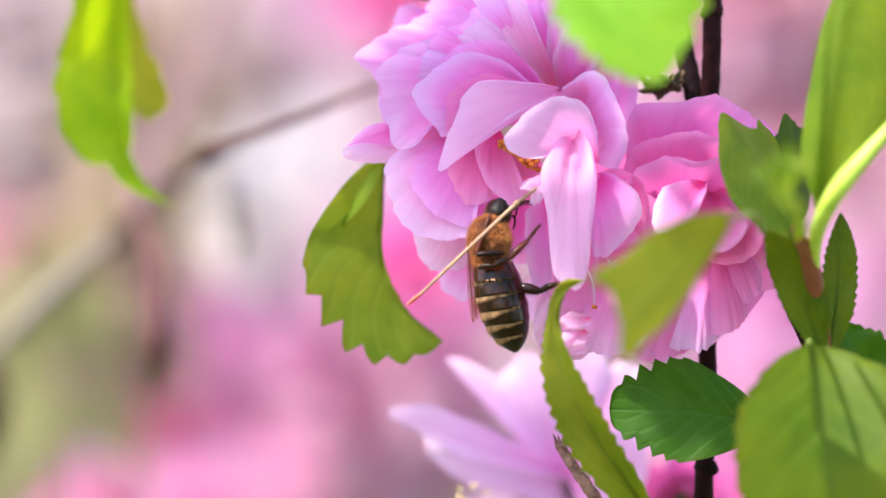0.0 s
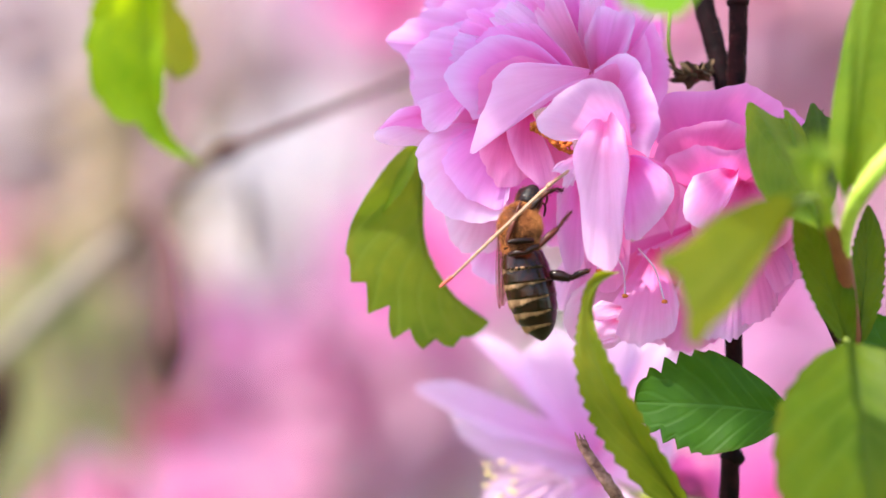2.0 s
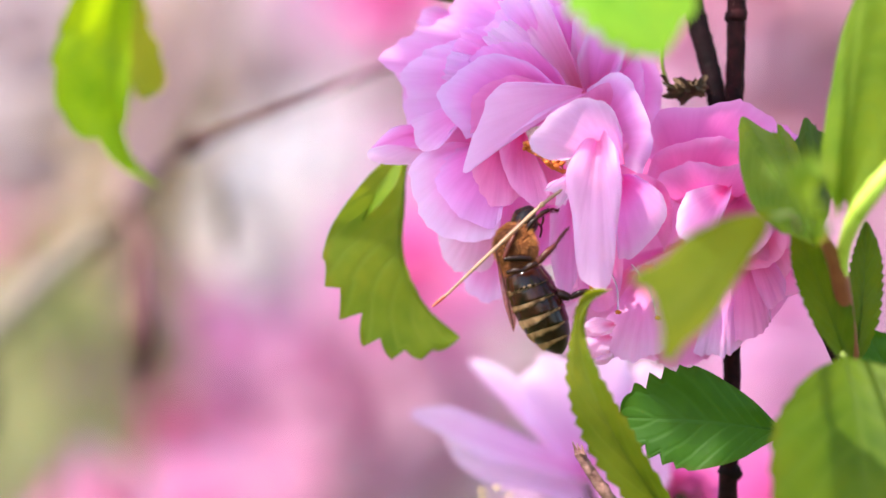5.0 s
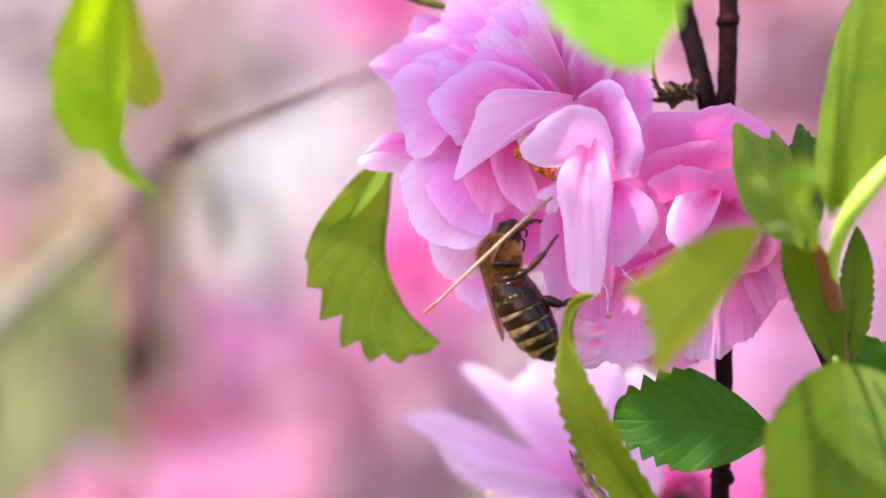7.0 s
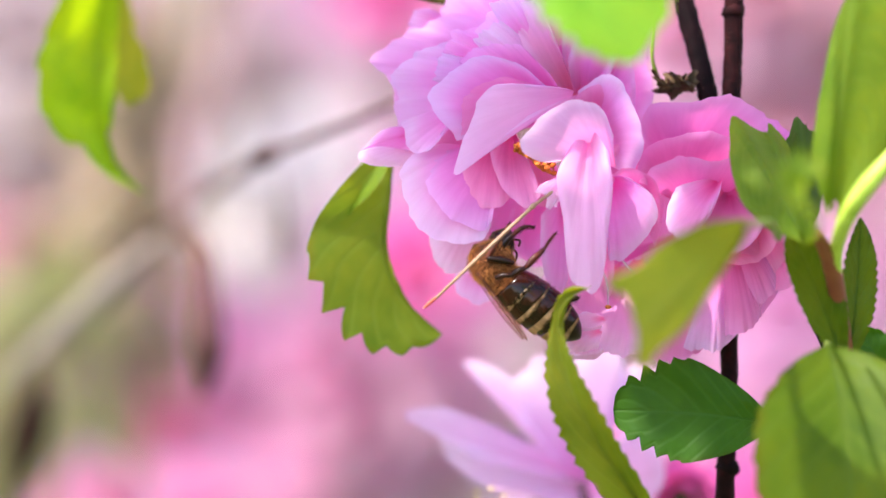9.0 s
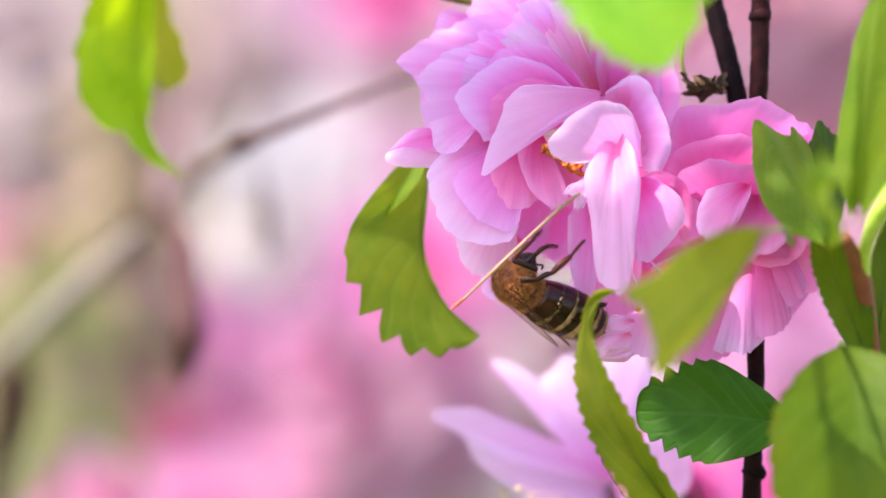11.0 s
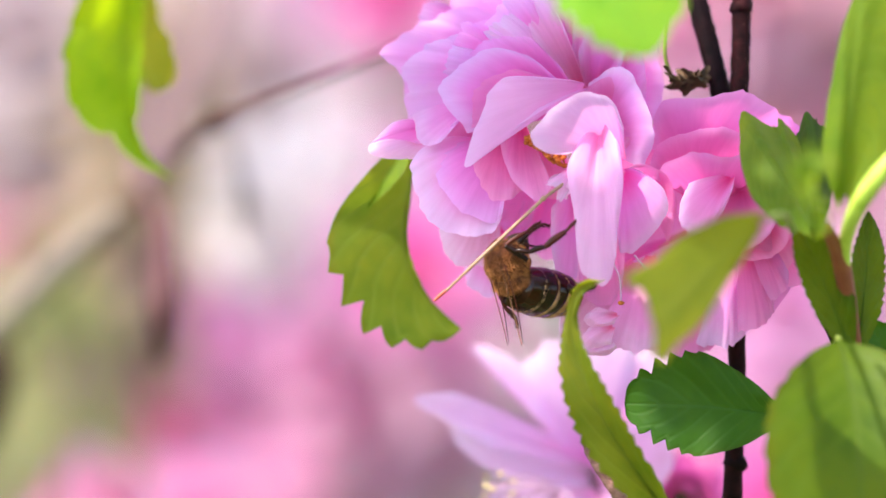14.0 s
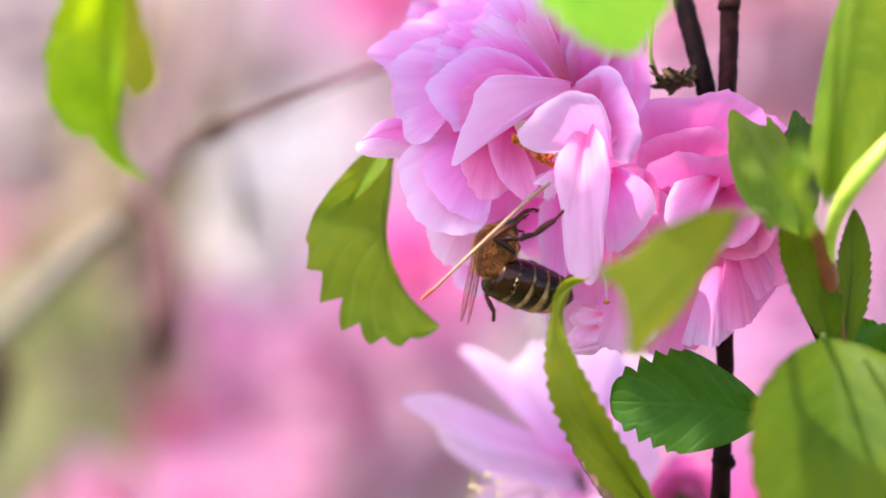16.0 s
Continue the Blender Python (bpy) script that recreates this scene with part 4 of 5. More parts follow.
def stamen(flower, a, b, bow, tipped=True, mat=None, tip=None):
    line = [P(*a), (P(*a) + P(*b)) / 2 + mm(*bow), P(*b)]
    ob = part("stamen", tube(line, [0.11, 0.08], 12, 6), mat or STAMEN, flower, "pale filament")
    if tipped:
        part("anther", blob(P(*b), (mm(0.3, 0, 0), mm(0, 0.22, 0), mm(0, 0.05, 0.2)), 6, 8, 0.3, b[0]), tip or ANTHER, ob, "yellow anther")
    return ob


pistil = part("pistil", tube([P(1010, 300, -2), P(968, 332, -4.5), P(870, 424, -5.5), P(797, 494, -5)], [0.14, 0.16, 0.15, 0.12], 30, 8), FILAMENT, rose, "long cream pistil crossing the bee")
part("stigma", tube([P(800, 490, -5.02), P(788, 500, -5), P(778, 509, -5)], [0.17, 0.18, 0.10], 8, 8), FILAMENT_TIP, pistil, "red stigma")
part("knob", blob(P(972, 328, -4.6), (mm(0.30, 0, 0.1), mm(0, 0.28, 0), mm(0, 0, 0.28)), 8, 10, 0.2, 1), FILAMENT, pistil)
for i in range(30):
    a = 2.4 * i
    f = i / 29
    end = (942 + 66 * f + 4 * math.sin(a), 222 + 10 * math.sin(f * 3.1) + 44 * f * f + 7 * math.cos(a * 1.7), -0.6 + 0.9 * math.cos(a))
    ob = stamen(rose, (985 + 8 * math.sin(a), 205 + 5 * math.cos(a), 8), end, (0, 0.5, 0.4), False, ANTHER)
    part("anther", blob(P(*end), (mm(0.30, 0, 0.1 * math.sin(a)), mm(0, 0.22, 0), mm(0, 0.05, 0.22)), 6, 8, 0.6, i), ANTHER, ob, "orange-brown anther")
for i in range(6):
    a = P(1020 + 5 * math.sin(i * 2.1), 268 + 4 * i, -1)
    b = P(998 + 22 * math.sin(i * 2.3), 318 + 16 * math.cos(i * 1.9), -3 + 0.4 * i)
    part("stamen", petal(a, b, 1.0 + 0.2 * (i % 3), (0.3, -0.5, 0.2), -0.6, 30 * i, seed=70 + i, ruffle=0.3, n=12, m=10), PETAL_PALE_SUN, rose, "white crumpled petal-like stamen")
part("sepal", tube([P(700, -80, 13), P(768, -48, 13), P(816, -32, 13)], [0.5, 0.65, 0.3], 12, 8, 0.2), SEPAL_GREEN, rose, "brownish-green sepal")
part("sepal", blob(P(1090, 120, 15), (mm(2.2, 0, 0), mm(0, 2.0, 0), mm(0, 0, 2.2)), 8, 12, 0.3, 1), SEPAL, rose, "brown flower base")

# ---- the neighbouring blossom ----
second = blossom_thing(P(1290, 330, 12), "deeper pink double blossom crowded behind young leaves", "stem_top")
lay(second, (1320, 330, 12), (1415, 200, 6), 8, (1, 0, 1), PETAL_ROSE, cup=0.3)
lay(second, (1330, 350, 12), (1430, 330, 6), 9, (1, 0, 1), PETAL_ROSE, cup=0.3)
lay(second, (1330, 370, 12), (1430, 440, 7), 9, (1, 0, 0), PETAL_ROSE, cup=0.3, ruffle=0.6)
lay(second, (1310, 360, 11), (1400, 500, 6), 8, (1, -1, 0), PETAL_ROSE, cup=0.3, ruffle=0.6)
lay(second, (1300, 370, 12), (1340, 560, 7), 8.5, (0, -1, 0), PETAL_ROSE, cup=0.3, ruffle=0.6)
lay(second, (1290, 380, 11), (1270, 600, 6), 8.5, (0, -1, 0), PETAL_PALE, cup=0.3, ruffle=0.6)
lay(second, (1270, 380, 11), (1190, 605, 6), 9, (0, -1, 0), PETAL_ROSE, cup=0.3, ruffle=0.6)
lay(second, (1250, 400, 11), (1120, 600, 7), 9, (0, -1, 0), PETAL_PALE, cup=0.3, ruffle=0.7)
lay(second, (1230, 400, 11), (1060, 585, 8), 9, (0, -1, 0), PETAL_ROSE, cup=0.3, ruffle=0.7)
lay(second, (1180, 430, 13), (1012, 596, 12), 7.5, (0, -1, 0), PETAL_PALE_SUN, cup=0.3, ruffle=0.8)
lay(second, (1100, 400, 12), (1000, 560, 12), 6, (0, -1, 0), PETAL_PALE_SUN, cup=0.3, ruffle=0.8)
spread(second, (1130, 450, 8), [(1012, 516, 5.5), (997, 560, 4.5), (1010, 600, 4), (1060, 613, 4), (1112, 600, 4.5)], PETAL_PALE_SUN, ruffle=0.5)
spread(second, (1160, 440, 6.5), [(1052, 585, 3), (1104, 610, 2.6), (1150, 607, 2.6), (1192, 590, 3), (1204, 540, 4)], PETAL_PALE, ruffle=0.5)
spread(second, (1250, 430, 7), [(1160, 600, 5), (1200, 622, 4.6), (1250, 616, 4.6), (1292, 600, 5)], PETAL_ROSE, ruffle=0.5)
spread(second, (1300, 420, 6), [(1238, 596, 4), (1280, 606, 3.4), (1312, 592, 3.4), (1342, 560, 4)], PETAL_PALE, ruffle=0.5)
spread(second, (1320, 400, 5.5), [(1306, 580, 3.2), (1344, 573, 2.6), (1373, 550, 2.6), (1386, 500, 3.2)], PETAL_ROSE, ruffle=0.5)
spread(second, (1330, 380, 5), [(1346, 524, 3), (1380, 517, 2.4), (1403, 495, 2.4), (1402, 440, 3)], PETAL_ROSE, ruffle=0.5)
spread(second, (1340, 350, 5), [(1384, 470, 3), (1412, 456, 2.6), (1425, 425, 2.6), (1420, 385, 3.4), (1402, 340, 4.5)], PETAL_DEEP, ruffle=0.7)
lay(second, (1310, 350, 8), (1380, 440, 1), 6.5, (0, -2, 0), PETAL_DEEP, cup=0.4)
lay(second, (1270, 300, 6), (1405, 420, 2), 7.5, (0.5, -1.5, 0.6), PETAL_DEEP, cup=0.2)
lay(second, (1310, 320, 4), (1250, 440, 0), 6, (0, -2, 0.5), PETAL_DEEP, cup=0.3)
lay(second, (1320, 320, 4), (1320, 430, -1), 6, (0, -2, 0.5), PETAL_DEEP, cup=0.3)
spread(second, (1230, 290, 9), [(1160, 250, 5), (1172, 172, 3.5), (1250, 157, 2.5), (1325, 145, 2), (1376, 174, 2.5), (1414, 208, 4)], PETAL_ROSE, bulge=0.8, curl=0.4)
spread(second, (1230, 330, 7), [(1150, 300, 4), (1172, 240, 3), (1240, 214, 2), (1310, 212, 1.6), (1370, 240, 3)], PETAL_ROSE, bulge=0.6)
spread(second, (1265, 350, 5), [(1158, 300, 1.5), (1182, 278, 0.6), (1236, 251, -0.6), (1290, 262, -0.8), (1340, 250, -0.2), (1396, 268, 1.5)], PETAL_ROSE, bulge=0.6, curl=0.5)
spread(second, (1150, 330, 5), [(1110, 290, 2), (1140, 275, 1.5), (1190, 300, 1), (1205, 350, 1.5), (1190, 420, 2)], PETAL_DEEP, bulge=0.5)
spread(second, (1302, 300, 2), [(1226, 310, -0.4), (1208, 352, -1), (1216, 396, -1.6), (1246, 402, -1.6), (1286, 362, -1), (1304, 322, -0.2)], PETAL_PALE, bulge=0.8, curl=0.4)
spread(second, (1330, 300, 5), [(1290, 330, 2), (1262, 400, 1), (1300, 430, 0.5), (1360, 410, 0.6), (1400, 350, 1.5)], PETAL_DEEP, bulge=0.8)
# small crumpled petals; their whitish colour paints the highlights on the crinkles
for foot, rim in (((1092, 566, 2.5), [(1048, 566, 1.2), (1036, 584, 0.6), (1050, 602, 0.6), (1088, 598, 1.2)]), ((1100, 545, 2.5), [(1060, 530, 1.4), (1040, 550, 0.8), (1062, 566, 0.8), (1094, 560, 1.2)]), ((1080, 590, 3), [(1030, 596, 1.6), (1044, 614, 1.2), (1084, 612, 1.2), (1100, 600, 1.6)])):
    spread(second, foot, rim, PETAL_PALE_SUN, bulge=0.5, curl=1.0, ruffle=2.2)
stamen(second, (1090, 450, 2), (1106, 524, 0), (0.3, 0, 0.3))
stamen(second, (1130, 440, 1), (1176, 534, -1), (0.3, 0, 0.5))
stamen(second, (1040, 440, 3), (1060, 480, 2), (0.1, 0, 0.2))
part("sepal", blob(P(1300, 330, 14), (mm(2, 0, 0), mm(0, 1.8, 0), mm(0, 0, 2)), 8, 12, 0.3, 2), SEPAL, second, "brown flower base")

# ---- the open blossom below ----
low = blossom_thing(P(1040, 860, 38), "pale lilac-pink open blossom below the bee", "low_blossom")
# sunlit petal at the back, its brightness painted by the paler colour
spread(low, (1060, 810, 40), [(1100, 640, 39), (1160, 590, 39), (1215, 640, 39), (1225, 740, 39)], PETAL_PALE_SUN)
spread(low, (1050, 800, 40), [(1000, 620, 38), (1060, 560, 38), (1120, 580, 38), (1140, 690, 39)], PETAL_LILAC)
spread(low, (1020, 800, 41), [(940, 712, 40), (884, 648, 40), (836, 598, 40), (848, 583, 40), (902, 606, 39), (956, 656, 39)], PETAL_LILAC, bulge=0.6)
spread(low, (1040, 800, 39), [(938, 700, 38), (926, 640, 37), (952, 590, 37), (1004, 580, 37), (1042, 650, 37)], PETAL_LILAC)
spread(low, (1070, 810, 40), [(930, 728, 35), (872, 695, 34), (802, 671, 34), (752, 670, 34), (732, 690, 34), (786, 722, 34), (870, 772, 36)], PETAL_LILAC, bulge=1.6)
spread(low, (1070, 830, 40), [(796, 720, 37), (806, 762, 36), (846, 800, 36), (900, 826, 36), (980, 850, 37)], PETAL_LILAC, bulge=1.4)
spread(low, (1060, 830, 36), [(1090, 740, 34), (1150, 720, 34), (1200, 790, 34), (1150, 880, 35)], PETAL_LILAC)
spread(low, (1060, 850, 37), [(880, 840, 30), (846, 880, 29), (880, 940, 28), (980, 980, 28)], PETAL_LILAC, bulge=1.6)
spread(low, (1060, 850, 36), [(940, 930, 28), (1000, 990, 26), (1090, 985, 26), (1140, 900, 29)], PETAL_LILAC, bulge=1.6)
for i in range(18):
    a = radians(160 + i * 6.5)
    stamen(low, (1010, 850, 30), (1010 + (130 + 30 * math.sin(i * 2.3)) * math.cos(a), 830 - 90 * math.sin(-a) * -1 * 0.4 + i * 3, 26 + 3 * math.sin(i * 1.3)), (0, -0.5, 0.5), tip=ANTHER_PALE)
part("sepal", blob(P(1050, 850, 40), (mm(2, 0, 0), mm(0, 1.8, 0), mm(0, 0, 2)), 8, 12, 0.3, 4), SEPAL, low, "brown flower base")
part("stalk", tube([P(1050, 850, 40), P(1150, 880, 34), P(1290, 900, 12)], [0.5, 0.5, 0.6], 14, 8), STALK, low)


# ---- the honeybee: head up, belly to +x, in millimetres about its thorax ----
def ring_body(profile, sides=20, rough=0.0, seed=0):
    """Rings (x, z, half depth in x, half width in y) from top to bottom, closed at both ends."""
    verts, faces, uvs = [], [], []
    for i, (x, z, a, b) in enumerate(profile):
        for j in range(sides):
            t = 2 * math.pi * j / sides
            q = 1 + rough * noise.noise(Vector((math.cos(t) * 2, math.sin(t) * 2, i * 0.7 + seed)))
            verts.append(mm(x + a * math.cos(t) * q, b * math.sin(t) * q, z))
            uvs.append((j / sides, i / max(1, len(profile) - 1)))
    for i in range(len(profile) - 1):
        for j in range(sides):
            j2 = (j + 1) % sides
            faces.append((i * sides + j, (i + 1) * sides + j, (i + 1) * sides + j2, i * sides + j2))
    faces.append(tuple(range(sides)))
    faces.append(tuple((len(profile) - 1) * sides + j for j in range(sides))[::-1])
    return verts, faces, uvs


def hairs(centre, axes, count, length, seed, lean=(0, 0, -0.3), low=-1.0):
    """Fine hairs standing on an ellipsoid (mm)."""
    rng = random.Random(seed)
    verts, faces = [], []
    a, b, c = axes
    while len(faces) < count * 2:
        z, t = rng.uniform(low, 1), rng.uniform(0, 2 * math.pi)
        r = math.sqrt(max(0, 1 - z * z))
        e = Vector((r * math.cos(t), r * math.sin(t), z))
        p = Vector((centre[0] + a * e.x, centre[1] + b * e.y, centre[2] + c * e.z))
        nrm = Vector((e.x / a, e.y / b, e.z / c)).normalized()
        way = (nrm + Vector(lean) + Vector((rng.uniform(-.4, .4), rng.uniform(-.4, .4), rng.uniform(-.4, .4)))).normalized()
        side = way.cross(Vector((rng.uniform(-1, 1), rng.uniform(-1, 1), rng.uniform(-1, 1)))).normalized() * 0.013
        side2 = way.cross(side).normalized() * 0.013
        k, tip = len(verts), p + way * length * rng.uniform(0.6, 1.2)
        verts += [mm(*(p + side)), mm(*(p - side)), mm(*(p + side2)), mm(*tip)]
        faces += [(k, k + 1, k + 3), (k + 1, k + 2, k + 3)]
    return verts, faces, [(0, 0)] * len(verts)


bee = thing("honeybee", (0, 0, 0), "brown banded honeybee clinging to the blossom", "bee")
thorax = part("thorax", blob((0, 0, 0), (mm(1.86, 0, 0), mm(0, 1.86, 0), mm(0, 0, 2.05)), 18, 26, 0.2, 2), THORAX, bee, "hairy brown thorax")
part("fur", hairs((0, 0, 0), (1.85, 1.85, 2.0), 6500, 0.44, 3, (0.1, 0, -0.45)), FUZZ, thorax, "golden-brown hair")
head = part("head", blob(mm(0.45, 0, 2.85), (mm(1.2, 0, 0.2), mm(0, 1.6, 0), mm(-0.2, 0, 1.3)), 14, 18, 0.15, 4), CHITIN, bee, "black head")
part("fur", hairs((0.45, 0, 2.85), (1.15, 1.55, 1.25), 900, 0.32, 8), FUZZ, head)
for sy in (-1, 1):
    part("eye", blob(mm(0.55, sy * 1.10, 2.95), (mm(0.78, 0, 0.1), mm(0, 0.55, 0), mm(0.1, 0, 1.05)), 10, 12), EYE_BLACK, head, "black compound eye")
    part("antenna", tube([mm(1.5, sy * 0.5, 3.6), mm(1.95, sy * 0.7, 3.4), mm(2.05, sy * 0.8, 2.9), mm(2.0, sy * 0.9, 2.3)], [0.11, 0.10, 0.11, 0.10], 16, 6), CHITIN_RED, head, "elbowed antenna")
waist_ring = part("waist", ring_body([(-0.1, -1.2, 1.55, 1.6), (0.0, -1.7, 1.62, 1.75), (0.1, -2.15, 1.5, 1.7), (0.15, -2.6, 1.2, 1.4)], 18, 0.05), THORAX, bee, "tan hairy rear of the thorax")
part("fur", hairs((0.0, 0, -1.8), (1.6, 1.75, 0.75), 2400, 0.5, 6, (0, 0, -0.6)), FUZZ, waist_ring, "golden-brown hair")

abdomen = new("abdomen")
abdomen.parent = bee
abdomen.location = mm(0.15, 0, -2.3)
abdomen.empty_display_size = 0.001


def abdomen_width(s):
    if s < 0.38:
        return 0.80 + 0.20 * math.sin(s / 0.38 * math.pi / 2)
    return max(1 - ((s - 0.38) / 0.62) ** 2.5, 0.0) ** 0.70


LENGTH = 8.0
DEEP, WIDE = 2.15, 2.65
EDGES = (0.0, 0.17, 0.34, 0.51, 0.67, 0.82, 1.0)


def centre_line(s):
    return 0.15 + 0.5 * s + 0.35 * s * s, -2.2 - LENGTH * s


def on_back(i, ang, f, lift):
    """A place on plate i: ang degrees from the middle of the back, f along the plate."""
    s = EDGES[i] - 0.02 + (EDGES[i + 1] - EDGES[i] + 0.025) * f
    x, z = centre_line(s)
    w = abdomen_width(s) * (1.0 + 0.035 * f)
    t = math.pi + radians(ang)
    return Vector((x + (DEEP * w + lift) * math.cos(t), (WIDE * w + lift) * math.sin(t), z))


def band_reach(i, ang):
    """How far down its plate the band reaches, narrowing to the flanks, with a ragged hem."""
    return (0.20, 0.26, 0.44, 0.62, 0.66, 0.40)[i] * max(0.0, 1 - (abs(ang) / 140) ** 1.5) * (1 + 0.45 * noise.noise(Vector((ang * 0.035, i * 3.1, 0))) + 0.12 * noise.noise(Vector((ang * 0.3, i * 1.7, 4))))


def band_ring(i):
    verts, faces, uvs = [], [], []
    n, m = 60, 5
    for a in range(n + 1):
        ang = -146 + 292 * a / n
        for k in range(m + 1):
            f = 0.03 + band_reach(i, ang) * k / m
            verts.append(mm(*on_back(i, ang, f, 0.028 * math.sin(math.pi * k / m) + 0.004)))
            uvs.append((a / n, k / m))
    for a in range(n):
        for k in range(m):
            q = a * (m + 1) + k
            faces.append((q, q + 1, q + m + 2, q + m + 1))
    return verts, faces, uvs


def hair_ring(i, count):
    """Short hair on the band, pointing to the tail."""
    r = random.Random(i)
    verts, faces = [], []
    for _ in range(count):
        ang = r.uniform(-1, 1) * 140
        p = on_back(i, ang, 0.03 + band_reach(i, ang) * r.random() ** 0.7, 0.01)
        x, z = centre_line(EDGES[i])
        out = Vector((p.x - x, p.y, 0)).normalized()
        way = (out * r.uniform(0.15, 0.6) + Vector((r.uniform(-.2, .2), r.uniform(-.2, .2), -1))).normalized()
        side = way.cross(out).normalized() * 0.014
        k, tip = len(verts), p + way * r.uniform(0.14, 0.30)
        verts += [mm(*(p + side)), mm(*(p - side)), mm(*(p + out * 0.014)), mm(*tip)]
        faces += [(k, k + 1, k + 3), (k + 1, k + 2, k + 3), (k + 2, k, k + 3)]
    return verts, faces, [(0, 0)] * len(verts)


for i in range(6):
    rows = []
    for k in range(7):
        s = EDGES[i] - 0.02 * (i > 0) + (EDGES[i + 1] - EDGES[i] + 0.025) * k / 6
        s = min(max(s, 0.0), 1.0)
        x, z = centre_line(s)
        w = max(abdomen_width(s) * (1.0 + 0.035 * k / 6), 0.06)
        rows.append((x, z, DEEP * w, WIDE * w))
    seg = part("segment", ring_body(rows, 22, 0.02, i), PLATE if i < 4 else CHITIN, abdomen, "glossy dark abdomen plate")
    if i > 0:
        built = band_ring(i)
        part("hair_band", joined(built, hair_ring(i, 1500)), BAND, seg, "tan hair band over the back")
part("fur", hairs((0.55, 0, -5.6), (2.05, 2.5, 3.9), 900, 0.36, 5, (0, 0, -1.2)), CHITIN_RED, abdomen, "short brown hair")


def leg(name, joints, radii, label, mat=None, fur=0):
    base = mm(*joints[0])
    ob = new(name)
    ob.parent, ob.location = bee, base
    ob.empty_display_size = 0.001
    tagged(ob, label)
    names = ("femur", "tibia", "tarsus")
    for i in range(len(joints) - 1):
        a, b = mm(*joints[i]), mm(*joints[i + 1])
        mid = (a + b) / 2 + mm(0, -0.05, 0.1)
        r = radii[i]
        part(names[max(0, i + 4 - len(joints))], tube([a, mid, b], [r * 0.70, r * 1.0, r * 0.92, r * 0.66], 12, 9, 0.15, i), mat or (CHITIN if i < len(joints) - 3 else CHITIN_RED), ob)
    end = mm(*joints[-1])
    r = random.Random(len(joints) + int(10 * joints[1][0]))
    verts, faces = [], []
    for _ in range(420):
        i = r.randrange(len(joints) - 1)
        f = r.random()
        a, b = Vector(joints[i]), Vector(joints[i + 1])
        tan = (b - a).normalized()
        out = tan.cross(Vector((r.uniform(-1, 1), r.uniform(-1, 1), r.uniform(-1, 1)))).normalized()
        p = a.lerp(b, f) + out * radii[i] * 0.8
        side = out.cross(tan) * 0.016
        k = len(verts)
        verts += [mm(*(p + side)), mm(*(p - side)), mm(*(p + tan * 0.016)), mm(*(p + (out + tan * 0.9) * r.uniform(0.12, 0.26)))]
        faces += [(k, k + 1, k + 3), (k + 1, k + 2, k + 3), (k + 2, k, k + 3)]
    part("bristle", (verts, faces, [(0, 0)] * len(verts)), CHITIN_RED, ob, "short stiff bristles")
    for sx in (-1, 1):
        part("claw", tube([end, end + mm(0.18, 0.1 * sx, 0.14 * sx + 0.1)], [0.07, 0.03], 3, 5), CHITIN_RED, ob)
    return ob


mid_leg = leg("leg", [(0, 0, 0), (1.4, -0.35, 0.15), (2.7, -0.3, 0.8), (4.3, 0.1, 2.3), (5.4, 0.4, 3.7)], (0.25, 0.27, 0.32, 0.15), "dark middle leg gripping a petal")
hind_leg = leg("leg", [(0, 0, 0), (1.2, -0.4, -1.1), (3.2, -0.8, -1.4), (4.8, -1.1, -0.7)], (0.40, 0.50, 0.30), "thick dark hind leg with a pollen basket", CHITIN)
front_leg = leg("leg", [(0, 0, 0), (-2.1, -0.2, 1.1), (-0.3, 0.1, 2.5), (0.7, 0.5, 3.4)], (0.30, 0.24, 0.13), "thin bent front leg")
low_leg = leg("leg", [(0, 0, 0), (-0.2, 0.1, -2.0), (0.5, 0.1, -3.3), (0.4, 0.1, -4.0)], (0.26, 0.22, 0.14), "reddish hind leg hanging down", CHITIN_RED)
far_leg = leg("leg", [(0, 0, 0), (1.0, 0, 1.2), (2.1, 0.2, 1.9), (2.8, 0.4, 1.8)], (0.26, 0.22, 0.12), "dark front leg reaching into the blossom")


def wing(root, length, width, yaw, label):
    ob = new("wing")
    ob.parent, ob.location = bee, mm(*root)
    ob.empty_display_size = 0.001
    tagged(ob, label)
    verts, faces, uvs = [], [], []
    n, m = 20, 8
    for i in range(n + 1):
        s = i / n
        w = width * (math.sin(math.pi * min(1, s * 0.93 + 0.06) ** 1.35) ** 0.7)
        for j in range(m + 1):
            x = j / m - 0.35
            y = w * x
            verts.append(mm(root[0] - 0.35 * s * s + 0.05 * math.sin(j * 2.2), root[1] + y * math.cos(radians(yaw)), root[2] - length * s) + mm(y * math.sin(radians(yaw)), 0, 0))
            uvs.append((j / m, s))
    for i in range(n):
        for j in range(m):
            a = i * (m + 1) + j
            faces.append((a, a + 1, a + m + 2, a + m + 1))
    part("membrane", (verts, faces, uvs), WING, ob, "clear brownish veined membrane")
    part("vein", tube([mm(root[0], root[1] - width * 0.33, root[2]), mm(root[0] - 0.1, root[1] - width * 0.34, root[2] - length * 0.5), mm(root[0] - 0.3, root[1] - width * 0.1, root[2] - length * 0.97)], [0.06, 0.05, 0.03], 16, 6), CHITIN_RED, ob, "dark leading vein")
    return ob


near_wing = wing((-1.75, -0.9, 0.3), 7.4, 1.6, 40, "folded clear forewing")
far_wing = wing((-1.65, 0.9, 0.3), 7.2, 1.8, 50, "folded clear forewing")

